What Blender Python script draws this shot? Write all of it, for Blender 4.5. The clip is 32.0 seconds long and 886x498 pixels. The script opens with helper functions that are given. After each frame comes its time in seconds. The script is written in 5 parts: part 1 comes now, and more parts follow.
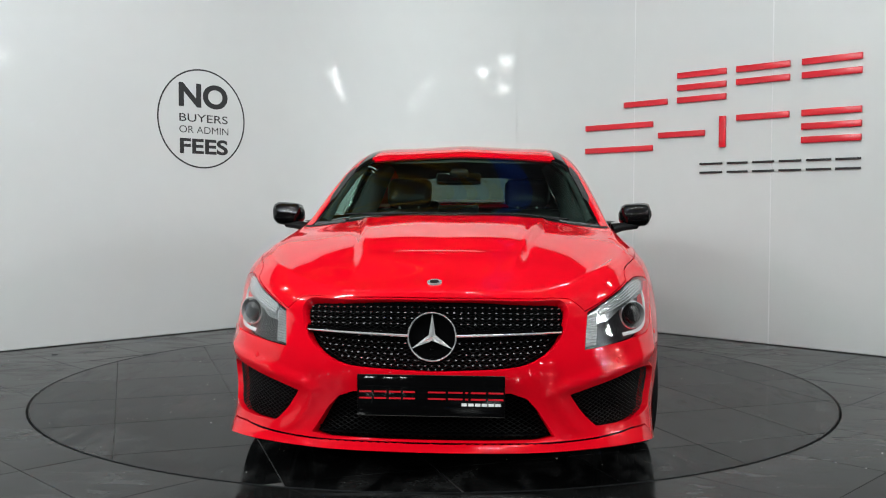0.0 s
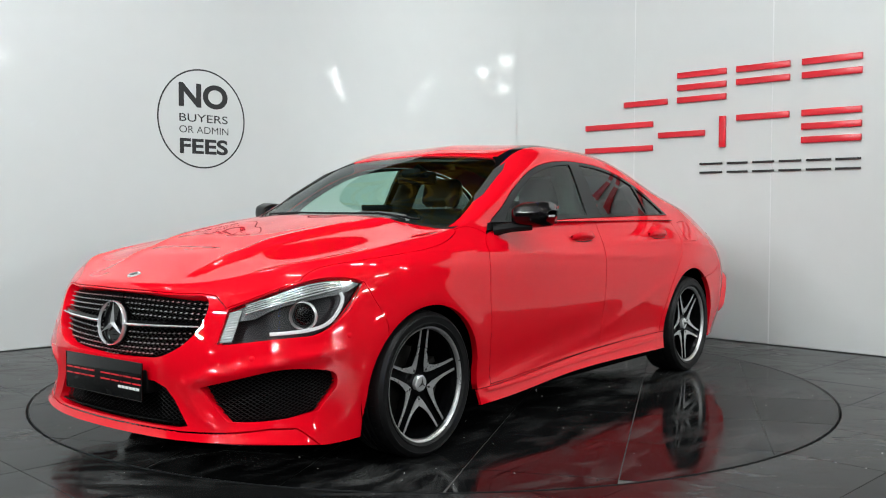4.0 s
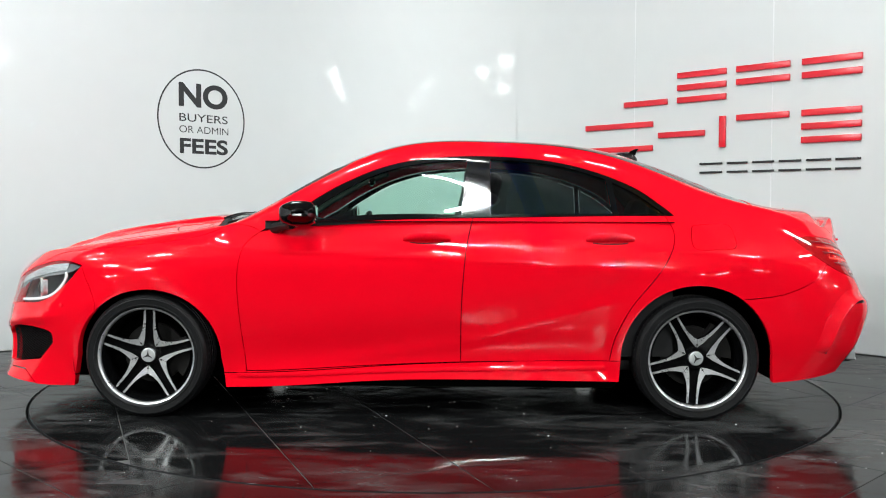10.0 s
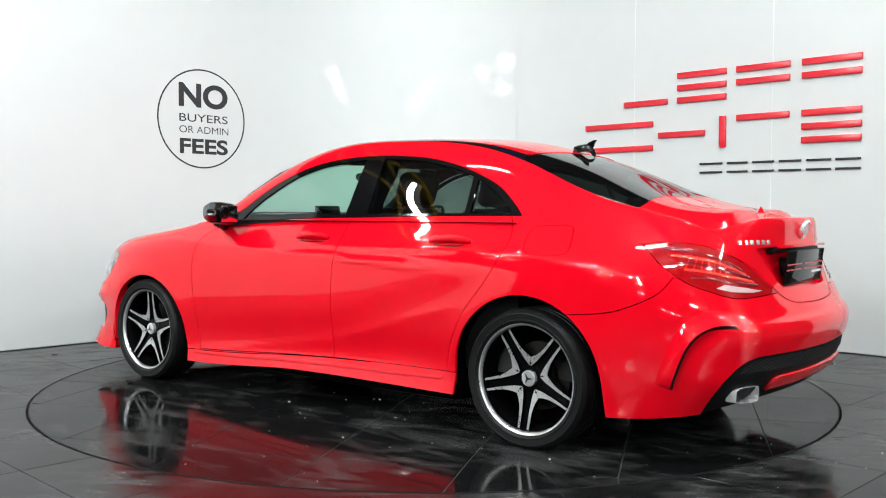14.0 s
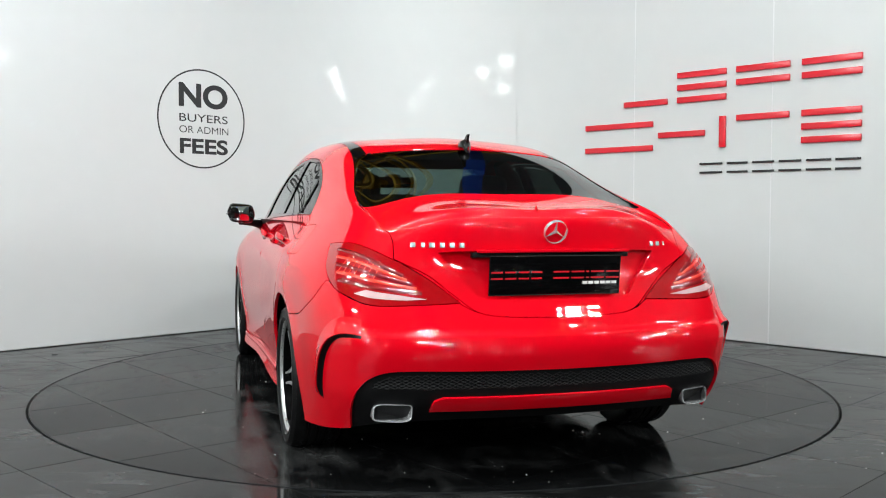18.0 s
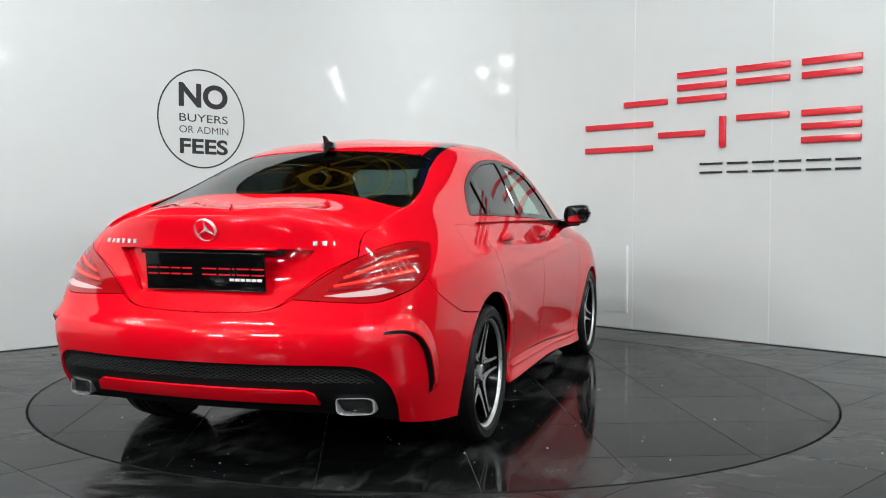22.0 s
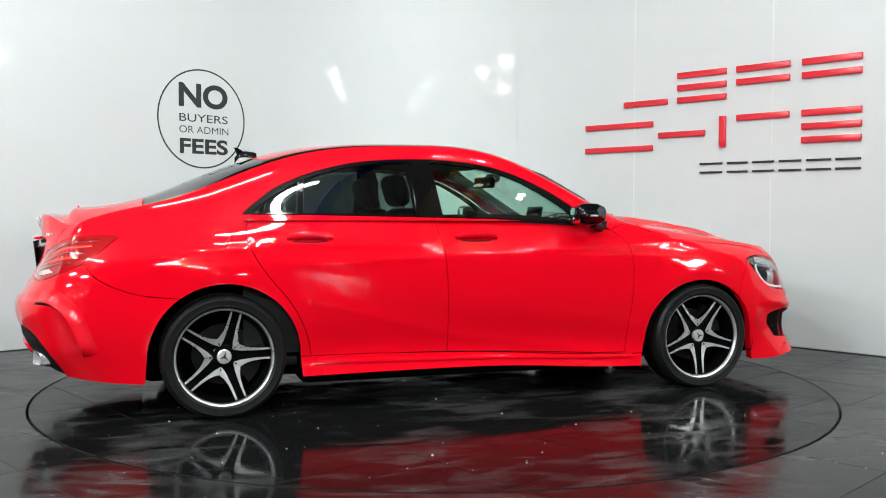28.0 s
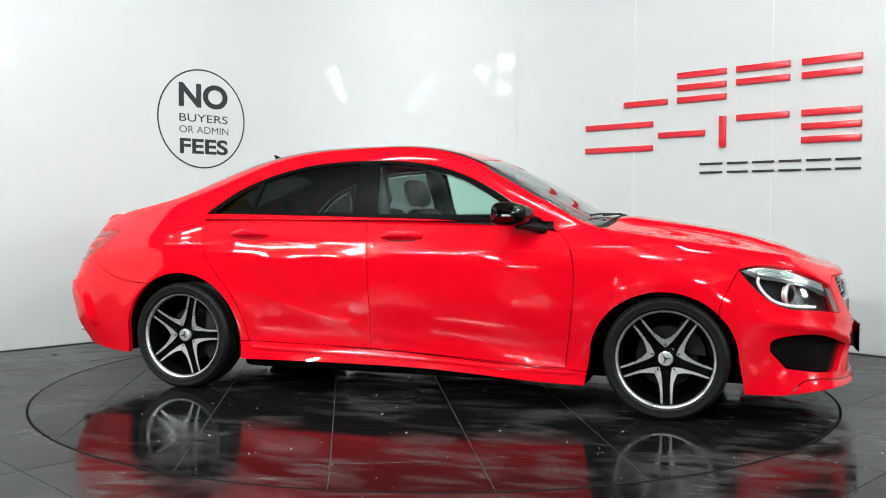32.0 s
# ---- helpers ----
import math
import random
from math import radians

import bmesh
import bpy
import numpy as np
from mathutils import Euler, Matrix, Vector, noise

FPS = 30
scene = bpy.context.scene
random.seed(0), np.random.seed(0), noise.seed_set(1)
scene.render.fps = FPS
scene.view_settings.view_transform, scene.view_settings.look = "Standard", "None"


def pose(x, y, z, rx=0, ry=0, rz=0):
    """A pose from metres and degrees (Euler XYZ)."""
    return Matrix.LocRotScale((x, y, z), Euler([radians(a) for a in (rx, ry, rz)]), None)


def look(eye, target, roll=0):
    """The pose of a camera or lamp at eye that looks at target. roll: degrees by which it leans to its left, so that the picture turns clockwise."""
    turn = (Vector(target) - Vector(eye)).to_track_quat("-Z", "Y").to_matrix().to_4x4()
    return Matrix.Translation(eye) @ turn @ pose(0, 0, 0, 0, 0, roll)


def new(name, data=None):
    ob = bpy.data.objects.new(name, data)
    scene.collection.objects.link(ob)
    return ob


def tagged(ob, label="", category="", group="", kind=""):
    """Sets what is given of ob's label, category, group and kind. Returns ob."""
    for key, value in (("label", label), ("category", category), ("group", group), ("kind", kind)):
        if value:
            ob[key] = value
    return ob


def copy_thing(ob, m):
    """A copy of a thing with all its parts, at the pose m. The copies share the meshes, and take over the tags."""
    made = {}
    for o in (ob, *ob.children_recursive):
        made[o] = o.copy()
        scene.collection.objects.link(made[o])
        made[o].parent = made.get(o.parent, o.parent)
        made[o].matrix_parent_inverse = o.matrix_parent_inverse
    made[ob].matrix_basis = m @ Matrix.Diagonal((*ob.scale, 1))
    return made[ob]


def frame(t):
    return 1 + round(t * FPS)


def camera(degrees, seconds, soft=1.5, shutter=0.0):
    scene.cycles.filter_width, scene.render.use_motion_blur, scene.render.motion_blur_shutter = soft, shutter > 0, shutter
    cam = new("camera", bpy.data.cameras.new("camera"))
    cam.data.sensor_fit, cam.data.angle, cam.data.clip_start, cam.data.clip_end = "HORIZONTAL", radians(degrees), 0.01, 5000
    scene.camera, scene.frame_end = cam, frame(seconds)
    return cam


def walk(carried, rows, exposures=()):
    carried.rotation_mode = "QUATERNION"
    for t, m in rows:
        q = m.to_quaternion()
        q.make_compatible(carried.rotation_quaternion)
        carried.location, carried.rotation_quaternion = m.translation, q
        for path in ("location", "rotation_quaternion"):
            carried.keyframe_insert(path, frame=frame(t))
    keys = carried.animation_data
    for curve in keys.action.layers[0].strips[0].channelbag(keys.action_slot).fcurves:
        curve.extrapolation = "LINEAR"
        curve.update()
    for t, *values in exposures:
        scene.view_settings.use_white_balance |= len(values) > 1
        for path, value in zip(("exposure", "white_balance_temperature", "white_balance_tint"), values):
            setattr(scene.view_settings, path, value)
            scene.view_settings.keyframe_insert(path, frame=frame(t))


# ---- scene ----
# ---------- camera: stands still on a tripod ----------
cam = camera(51.1, 32.0, soft=1.1)
EYE = (0.0, -5.56, 1.014)
_t, _p = radians(0.4515), radians(2.272)
AIM = (EYE[0] + math.sin(_t) * math.cos(_p), EYE[1] + math.cos(_t) * math.cos(_p), EYE[2] - math.sin(_p))
EXPOSURES = ((0, -0.27), (2, -0.24), (3.5, -0.18), (6, 0.02), (9, 0.05), (13, 0.25), (16, 0.21), (18, 0.04), (20, -0.09), (23, -0.1), (28, 0.07), (32, 0.16))
walk(cam, [(0, look(EYE, AIM, 0.21)), (32, look(EYE, AIM, 0.21))], EXPOSURES)

# ---------- world and lights ----------
world = bpy.data.worlds.new("hall_air")
scene.world = world
world.use_nodes = True
world.node_tree.nodes["Background"].inputs[0].default_value = (0.55, 0.6, 0.62, 1)
world.node_tree.nodes["Background"].inputs[1].default_value = 0.05


def strip_lamp(x, y, z, length, width, watts, turn=0.0, aim=None):
    d = bpy.data.lights.new("tube_light", "AREA")
    d.shape, d.size, d.size_y, d.energy = "RECTANGLE", length, width, watts
    d.color = (0.94, 1.0, 1.0)
    ob = new("tube_light", d)
    ob.matrix_world = look((x, y, z), aim) if aim else pose(x, y, z, 0, 0, turn)
    return ob


LAMPS = []
# near row is added to brighten the wall, too high to mirror in view
for _x in (-5.4, -1.8, 1.8, 5.4):
    LAMPS.append(strip_lamp(_x, -0.8, 5.2, 1.2, 0.07, 50).matrix_world.copy())
for _x in (-4.0, 0.3, 4.2):
    LAMPS.append(strip_lamp(_x, -4.4, 5.3, 1.2, 0.07, 165, aim=(_x * 0.5, 0.0, 0.5)).matrix_world.copy())
for _x, _y, _w in ((9.7, -5.2, 130), (11.0, -6.9, 130), (12.4, -8.9, 130), (-6.5, -5.9, 180), (-5.4, -8.5, 180), (-9.0, -9.4, 180), (0.7, -11.7, 150), (3.0, -16.0, 170)):
    LAMPS.append(strip_lamp(_x, _y, 4.3, 1.2, 0.07, _w, aim=(_x * 0.5, 1.0, 1.2)).matrix_world.copy())


# ---------- materials ----------
def mat(name, color, rough=0.5, metal=0.0, coat=0.0, spec=0.5, grain=0.0, scale=40.0, bump=0.0, vary=0.0, rvary=0.0, trans=0.0, ior=1.45, emit=0.0, glow=None, detail=4.0):
    m = bpy.data.materials.new(name)
    m.use_nodes = True
    nt = m.node_tree
    b = nt.nodes["Principled BSDF"]
    b.inputs["Base Color"].default_value = (*color, 1)
    b.inputs["Roughness"].default_value = rough
    b.inputs["Metallic"].default_value = metal
    b.inputs["Coat Weight"].default_value = coat
    b.inputs["Coat Roughness"].default_value = 0.02
    b.inputs["Coat IOR"].default_value = 1.5
    b.inputs["Specular IOR Level"].default_value = spec
    b.inputs["Transmission Weight"].default_value = trans
    b.inputs["IOR"].default_value = ior
    if emit:
        b.inputs["Emission Color"].default_value = (*(glow or color), 1)
        b.inputs["Emission Strength"].default_value = emit
    if vary or bump or rvary:
        tc = nt.nodes.new("ShaderNodeTexCoord")
        fine = nt.nodes.new("ShaderNodeTexNoise")
        fine.inputs["Scale"].default_value, fine.inputs["Detail"].default_value = scale, detail
        nt.links.new(tc.outputs["Object"], fine.inputs["Vector"])
        broad = nt.nodes.new("ShaderNodeTexNoise")
        broad.inputs["Scale"].default_value, broad.inputs["Detail"].default_value = scale / 12, 3
        nt.links.new(tc.outputs["Object"], broad.inputs["Vector"])
        mix = nt.nodes.new("ShaderNodeMath")
        mix.operation = "ADD"
        nt.links.new(fine.outputs[0], mix.inputs[0])
        nt.links.new(broad.outputs[0], mix.inputs[1])
        if vary:
            ramp = nt.nodes.new("ShaderNodeMapRange")
            ramp.inputs[1].default_value, ramp.inputs[2].default_value = 0.6, 1.4
            ramp.inputs[3].default_value, ramp.inputs[4].default_value = 1 - vary, 1 + vary
            nt.links.new(mix.outputs[0], ramp.inputs[0])
            mul = nt.nodes.new("ShaderNodeVectorMath")
            mul.operation = "SCALE"
            mul.inputs[0].default_value = color
            nt.links.new(ramp.outputs[0], mul.inputs["Scale"])
            nt.links.new(mul.outputs[0], b.inputs["Base Color"])
        if rvary:
            ramp = nt.nodes.new("ShaderNodeMapRange")
            ramp.inputs[1].default_value, ramp.inputs[2].default_value = 0.6, 1.4
            ramp.inputs[3].default_value, ramp.inputs[4].default_value = max(0.0, rough - rvary), rough + rvary
            nt.links.new(mix.outputs[0], ramp.inputs[0])
            nt.links.new(ramp.outputs[0], b.inputs["Roughness"])
        if bump:
            bp = nt.nodes.new("ShaderNodeBump")
            bp.inputs["Strength"].default_value, bp.inputs["Distance"].default_value = bump, 0.002
            nt.links.new(fine.outputs[0], bp.inputs["Height"])
            nt.links.new(bp.outputs[0], b.inputs["Normal"])
    return m


def glass_mat(name, tint):
    """Thin tinted glass: a clear tinted film under a glossy face."""
    m = bpy.data.materials.new(name)
    m.use_nodes = True
    nt = m.node_tree
    nt.nodes.clear()
    out = nt.nodes.new("ShaderNodeOutputMaterial")
    tr = nt.nodes.new("ShaderNodeBsdfTransparent")
    tr.inputs[0].default_value = (*tint, 1)
    gl = nt.nodes.new("ShaderNodeBsdfGlossy")
    gl.inputs[0].default_value, gl.inputs[1].default_value = (1, 1, 1, 1), 0.01
    lw = nt.nodes.new("ShaderNodeLayerWeight")
    lw.inputs["Blend"].default_value = 0.5
    p5 = nt.nodes.new("ShaderNodeMath")
    p5.operation = "POWER"
    p5.inputs[1].default_value = 5.0
    nt.links.new(lw.outputs["Facing"], p5.inputs[0])
    fr = nt.nodes.new("ShaderNodeMath")
    fr.operation = "MULTIPLY_ADD"
    fr.inputs[1].default_value, fr.inputs[2].default_value = 0.94, 0.045
    nt.links.new(p5.outputs[0], fr.inputs[0])
    mx = nt.nodes.new("ShaderNodeMixShader")
    nt.links.new(fr.outputs[0], mx.inputs[0])
    nt.links.new(tr.outputs[0], mx.inputs[1])
    nt.links.new(gl.outputs[0], mx.inputs[2])
    nt.links.new(mx.outputs[0], out.inputs[0])
    return m


PAINT = mat("red_paint", (0.66, 0.0014, 0.010), 0.5, coat=1.0, spec=0.0, vary=0.03, scale=90)
WALL = mat("white_gloss_panel", (0.565, 0.588, 0.583), 0.06, spec=0.05, vary=0.015, scale=6, rvary=0.012)


def floor_mat(name, base, dust, lo, hi, spec):
    """Polished dark tile with smears, dull patches and fine dust."""
    m = mat(name, base, lo, spec=spec)
    nt = m.node_tree
    b = nt.nodes["Principled BSDF"]
    tc = nt.nodes.new("ShaderNodeTexCoord")
    info = nt.nodes.new("ShaderNodeObjectInfo")
    shift = nt.nodes.new("ShaderNodeVectorMath")
    shift.operation = "ADD"
    nt.links.new(tc.outputs["Object"], shift.inputs[0])

    def noise_tex(scale, detail, stretch=1.0, warp=0.0):
        mp = nt.nodes.new("ShaderNodeMapping")
        mp.inputs["Scale"].default_value = (1.0, stretch, 1.0)
        mp.inputs["Rotation"].default_value = (0, 0, 0.5)
        nt.links.new(shift.outputs[0], mp.inputs["Vector"])
        t = nt.nodes.new("ShaderNodeTexNoise")
        t.inputs["Scale"].default_value, t.inputs["Detail"].default_value, t.inputs["Distortion"].default_value = scale, detail, warp
        nt.links.new(mp.outputs[0], t.inputs["Vector"])
        return t
    smear, cloud, fine = noise_tex(3.5, 5, 2.6, 0.8), noise_tex(1.3, 4, 1.0, 0.4), noise_tex(60, 3)
    add = nt.nodes.new("ShaderNodeMath")
    add.operation = "MULTIPLY"
    nt.links.new(smear.outputs[0], add.inputs[0])
    nt.links.new(cloud.outputs[0], add.inputs[1])
    r = nt.nodes.new("ShaderNodeMapRange")
    r.inputs[1].default_value, r.inputs[2].default_value, r.inputs[3].default_value, r.inputs[4].default_value = 0.17, 0.40, lo, hi
    nt.links.new(add.outputs[0], r.inputs[0])
    nt.links.new(r.outputs[0], b.inputs["Roughness"])
    f = nt.nodes.new("ShaderNodeMapRange")
    f.inputs[1].default_value, f.inputs[2].default_value = 0.24, 0.42
    nt.links.new(add.outputs[0], f.inputs[0])
    f2 = nt.nodes.new("ShaderNodeMath")
    f2.operation = "MULTIPLY"
    nt.links.new(f.outputs[0], f2.inputs[0])
    nt.links.new(fine.outputs[0], f2.inputs[1])
    mix = nt.nodes.new("ShaderNodeMix")
    mix.data_type = "RGBA"
    mix.inputs[6].default_value, mix.inputs[7].default_value = (*base, 1), (*dust, 1)
    nt.links.new(f2.outputs[0], mix.inputs[0])
    nt.links.new(mix.outputs[2], b.inputs["Base Color"])
    # each tile a touch lighter or darker in its polish
    tone = nt.nodes.new("ShaderNodeMapRange")
    tone.inputs[3].default_value, tone.inputs[4].default_value = spec * 0.8, spec * 1.15
    nt.links.new(info.outputs["Random"], tone.inputs[0])
    nt.links.new(tone.outputs[0], b.inputs["Specular IOR Level"])
    return m


TILE = floor_mat("black_polished_tile", (0.005, 0.0052, 0.0054), (0.078, 0.079, 0.078), 0.05, 0.26, 0.06)
TILE2 = floor_mat("black_worn_tile", (0.007, 0.0072, 0.0072), (0.088, 0.089, 0.088), 0.08, 0.32, 0.12)
JOINT = mat("pale_joint_strip", (0.64, 0.66, 0.66), 0.35, vary=0.05, scale=20)
GROUT = mat("grey_grout", (0.07, 0.07, 0.068), 0.8, vary=0.2, scale=60)
BLACK = mat("black_trim", (0.002, 0.002, 0.0022), 0.06, spec=0.4)
PLASTIC = mat("black_grained_plastic", (0.005, 0.005, 0.0055), 0.5, spec=0.2, bump=0.2, vary=0.15, scale=300)
MESHBLACK = mat("black_mesh_plastic", (0.0025, 0.0025, 0.0027), 0.5, spec=0.1, vary=0.15, scale=300)
RUBBER = mat("tyre_rubber", (0.0075, 0.0075, 0.0078), 0.42, spec=0.2, bump=0.25, vary=0.25, scale=160)
CHROME = mat("chrome", (0.86, 0.87, 0.88), 0.1, metal=0.72)
MIRROR = mat("mirror_glass", (0.85, 0.86, 0.87), 0.02, metal=1.0)
ALLOY = mat("machined_alloy", (0.62, 0.62, 0.62), 0.32, metal=0.8, vary=0.14, rvary=0.1, scale=120)
WHEELBLACK = mat("gloss_black_alloy", (0.002, 0.002, 0.0022), 0.16, spec=0.14)
STEEL = mat("brake_steel", (0.3, 0.3, 0.3), 0.35, metal=1.0, vary=0.2, scale=80)
CAST = mat("cast_grey", (0.014, 0.013, 0.012), 0.5, spec=0.2, vary=0.2, scale=50)
VOID = mat("underbody_black", (0.0012, 0.0012, 0.0012), 0.8, spec=0.02, vary=0.2, scale=20)
CLEAR = glass_mat("clear_green_glass", (0.66, 0.86, 0.78))
TINT = glass_mat("privacy_glass", (0.13, 0.165, 0.158))
LENS = glass_mat("lamp_lens", (0.93, 0.94, 0.95))
REDLENS = mat("red_lens", (0.32, 0.0015, 0.004), 0.06, spec=0.2, coat=1.0, vary=0.1, scale=60)
SILVER = mat("lamp_reflector", (0.24, 0.245, 0.25), 0.2, metal=0.85, vary=0.1, scale=40)
RED = mat("red_acrylic", (0.62, 0.008, 0.02), 0.3, coat=0.3, vary=0.03, scale=30)
INK = mat("black_vinyl", (0.012, 0.013, 0.014), 0.4, vary=0.1, scale=30)
GRIT = mat("pale_grit", (0.4, 0.4, 0.38), 0.7, vary=0.2, scale=200)
WHITE = mat("white_print", (0.8, 0.8, 0.8), 0.4)
SEAT = mat("black_leather", (0.010, 0.010, 0.010), 0.42, bump=0.3, vary=0.2, scale=180)
DASH = mat("soft_dash_plastic", (0.009, 0.009, 0.0095), 0.6, bump=0.2, vary=0.15, scale=200)
HEADLINING = mat("grey_headlining", (0.03, 0.03, 0.03), 0.9, vary=0.1, scale=200)
STEELBEAM = mat("yellow_painted_steel", (0.36, 0.23, 0.02), 0.5, vary=0.12, scale=8)
BLUEBEAM = mat("blue_painted_steel", (0.02, 0.12, 0.65), 0.5, vary=0.12, scale=8)
CEIL = mat("grey_roof_sheet", (0.24, 0.24, 0.24), 0.7, vary=0.15, scale=6)
HALLWALL = mat("grey_hall_wall", (0.14, 0.14, 0.142), 0.7, vary=0.15, scale=5)
GLOW = mat("lamp_diffuser", (0.9, 0.9, 0.9), 0.4, emit=90.0, glow=(0.97, 1.0, 0.98))


# ---------- mesh helpers ----------
def link(name, bm, material, parent=None, label="", smooth=None):
    me = bpy.data.meshes.new(name)
    bmesh.ops.recalc_face_normals(bm, faces=bm.faces)
    bm.to_mesh(me)
    bm.free()
    for m in material if isinstance(material, (list, tuple)) else (material,):
        me.materials.append(m)
    ob = new(name, me)
    if smooth is not None:
        me.shade_smooth()
        me.set_sharp_from_angle(angle=radians(smooth))
    if parent:
        ob.parent = parent
    if label:
        ob["label"] = label
    return ob


def part(name, bm, material, parent, label="", smooth=35):
    return link(name, bm, material, parent, label, smooth)


def box(bm, x0, x1, y0, y1, z0, z1, bevel=0.0, seg=2, m=None):
    r = bmesh.ops.create_cube(bm, size=1.0)
    vs = r["verts"]
    for v in vs:
        v.co = Vector(((x0 + x1) / 2 + v.co.x * (x1 - x0), (y0 + y1) / 2 + v.co.y * (y1 - y0), (z0 + z1) / 2 + v.co.z * (z1 - z0)))
    if bevel:
        es = list({e for v in vs for e in v.link_edges})
        o = bmesh.ops.bevel(bm, geom=es, offset=bevel, segments=seg, affect="EDGES", profile=0.5)
        vs = list({v for f in o["faces"] for v in f.verts} | {v for v in vs if v.is_valid})
    if m is not None:
        bmesh.ops.transform(bm, matrix=m, verts=vs)
    return bm


def boxed(x0, x1, y0, y1, z0, z1, bevel=0.0, seg=2, m=None):
    return box(bmesh.new(), x0, x1, y0, y1, z0, z1, bevel, seg, m)


def sheet(bm, rows, close_u=False, close_v=False):
    """Quads over a grid of points."""
    vs = [[bm.verts.new(p) for p in r] for r in rows]
    n, k = len(vs), len(vs[0])
    for i in range(n if close_u else n - 1):
        for j in range(k if close_v else k - 1):
            q = (vs[i][j], vs[(i + 1) % n][j], vs[(i + 1) % n][(j + 1) % k], vs[i][(j + 1) % k])
            try:
                bm.faces.new(q)
            except ValueError:
                pass
    return bm


def lathe(bm, prof, n=48, axis="y", closed=False):
    """Turns (radius, along) pairs round an axis."""
    rows = []
    for i in range(n):
        a = 2 * math.pi * i / n
        c, s = math.cos(a), math.sin(a)
        rows.append([(r * c, h, r * s) if axis == "y" else (r * c, r * s, h) if axis == "z" else (h, r * c, r * s) for r, h in prof])
    return sheet(bm, rows, True, closed)


def prism(bm, outline, y0, y1, plane="xz"):
    """A flat outline pushed from y0 to y1 across its plane."""
    def at(a, b, h):
        return (a, h, b) if plane == "xz" else (h, a, b) if plane == "yz" else (a, b, h)
    lo = [bm.verts.new(at(a, b, y0)) for a, b in outline]
    hi = [bm.verts.new(at(a, b, y1)) for a, b in outline]
    n = len(lo)
    bm.faces.new(lo)
    bm.faces.new(hi[::-1])
    for i in range(n):
        bm.faces.new((lo[i], hi[i], hi[(i + 1) % n], lo[(i + 1) % n]))
    return bm


def tube(bm, pts, r, n=10, closed=False):
    """A round bar along points."""
    pts = [Vector(p) for p in pts]
    rows = []
    k = len(pts)
    for i, p in enumerate(pts):
        a = pts[(i - 1) % k] if (closed or i) else p
        b = pts[(i + 1) % k] if (closed or i < k - 1) else p
        d = (b - a).normalized()
        u = d.cross(Vector((0, 0, 1)) if abs(d.z) < 0.9 else Vector((1, 0, 0))).normalized()
        w = d.cross(u)
        rr = r[i] if isinstance(r, (list, tuple)) else r
        rows.append([p + rr * (math.cos(2 * math.pi * j / n) * u + math.sin(2 * math.pi * j / n) * w) for j in range(n)])
    sheet(bm, rows, closed, True)
    if not closed:
        for row in (rows[0], rows[-1]):
            c = bm.verts.new(sum((Vector(q) for q in row), Vector()) / n)
            ring = [bm.verts.new(q) for q in row]
            for j in range(n):
                bm.faces.new((c, ring[j], ring[(j + 1) % n]))
    bmesh.ops.remove_doubles(bm, verts=bm.verts, dist=1e-5)
    return bm


def thing(name, label, category, group="", at=None):
    ob = tagged(new(name), label, category, group)
    if at is not None:
        ob.matrix_world = at
    return ob


def smooth_path(pts, step=6, closed=False):
    """Catmull-Rom through points of any dimension."""
    p = [np.array(q, float) for q in pts]
    n = len(p)
    out = []
    for i in range(n if closed else n - 1):
        a, b, c_, d = (p[(i + k) % n] if closed else p[min(max(i + k, 0), n - 1)] for k in (-1, 0, 1, 2))
        for j in range(step):
            t = j / step
            out.append(0.5 * (2 * b + (c_ - a) * t + (2 * a - 5 * b + 4 * c_ - d) * t * t + (3 * b - a - 3 * c_ + d) * t ** 3))
    if not closed:
        out.append(p[-1])
    return out


# ---------- the hall ----------
def rounded_corner_plan(r=1.9, n=28, far_left=12.7, far_right=6.35):
    """The wall's face seen from above: two straight runs at right angles, joined by a round corner."""
    cx, cy = -0.04, 4.17
    c0 = Vector((cx, cy - r * math.sqrt(2)))
    pts = [Vector((cx - far_left / math.sqrt(2), cy - far_left / math.sqrt(2)))]
    for i in range(n + 1):
        a = radians(135 - 90 * i / n)
        pts.append(c0 + r * Vector((math.cos(a), math.sin(a))))
    pts.append(Vector((cx + far_right / math.sqrt(2), cy - far_right / math.sqrt(2))))
    return pts


WALL_PLAN = rounded_corner_plan()
WALL_TOP = 3.4


def plan_run():
    run, total = [0.0], 0.0
    for a, b in zip(WALL_PLAN, WALL_PLAN[1:]):
        total += (b - a).length
        run.append(total)
    return run


RUN = plan_run()


def on_wall(u):
    """The point, and the way into the room, at u metres along the wall's face."""
    for i in range(len(RUN) - 1):
        if u <= RUN[i + 1] or i == len(RUN) - 2:
            a, b = WALL_PLAN[i], WALL_PLAN[i + 1]
            t = (u - RUN[i]) / (RUN[i + 1] - RUN[i])
            d = (b - a).normalized()
            return a + (b - a) * t, Vector((d.y, -d.x)), d


def wall_u(x, y):
    best = min(((on_wall(u)[0] - Vector((x, y))).length, u) for u in np.arange(0, RUN[-1], 0.01))
    return best[1]


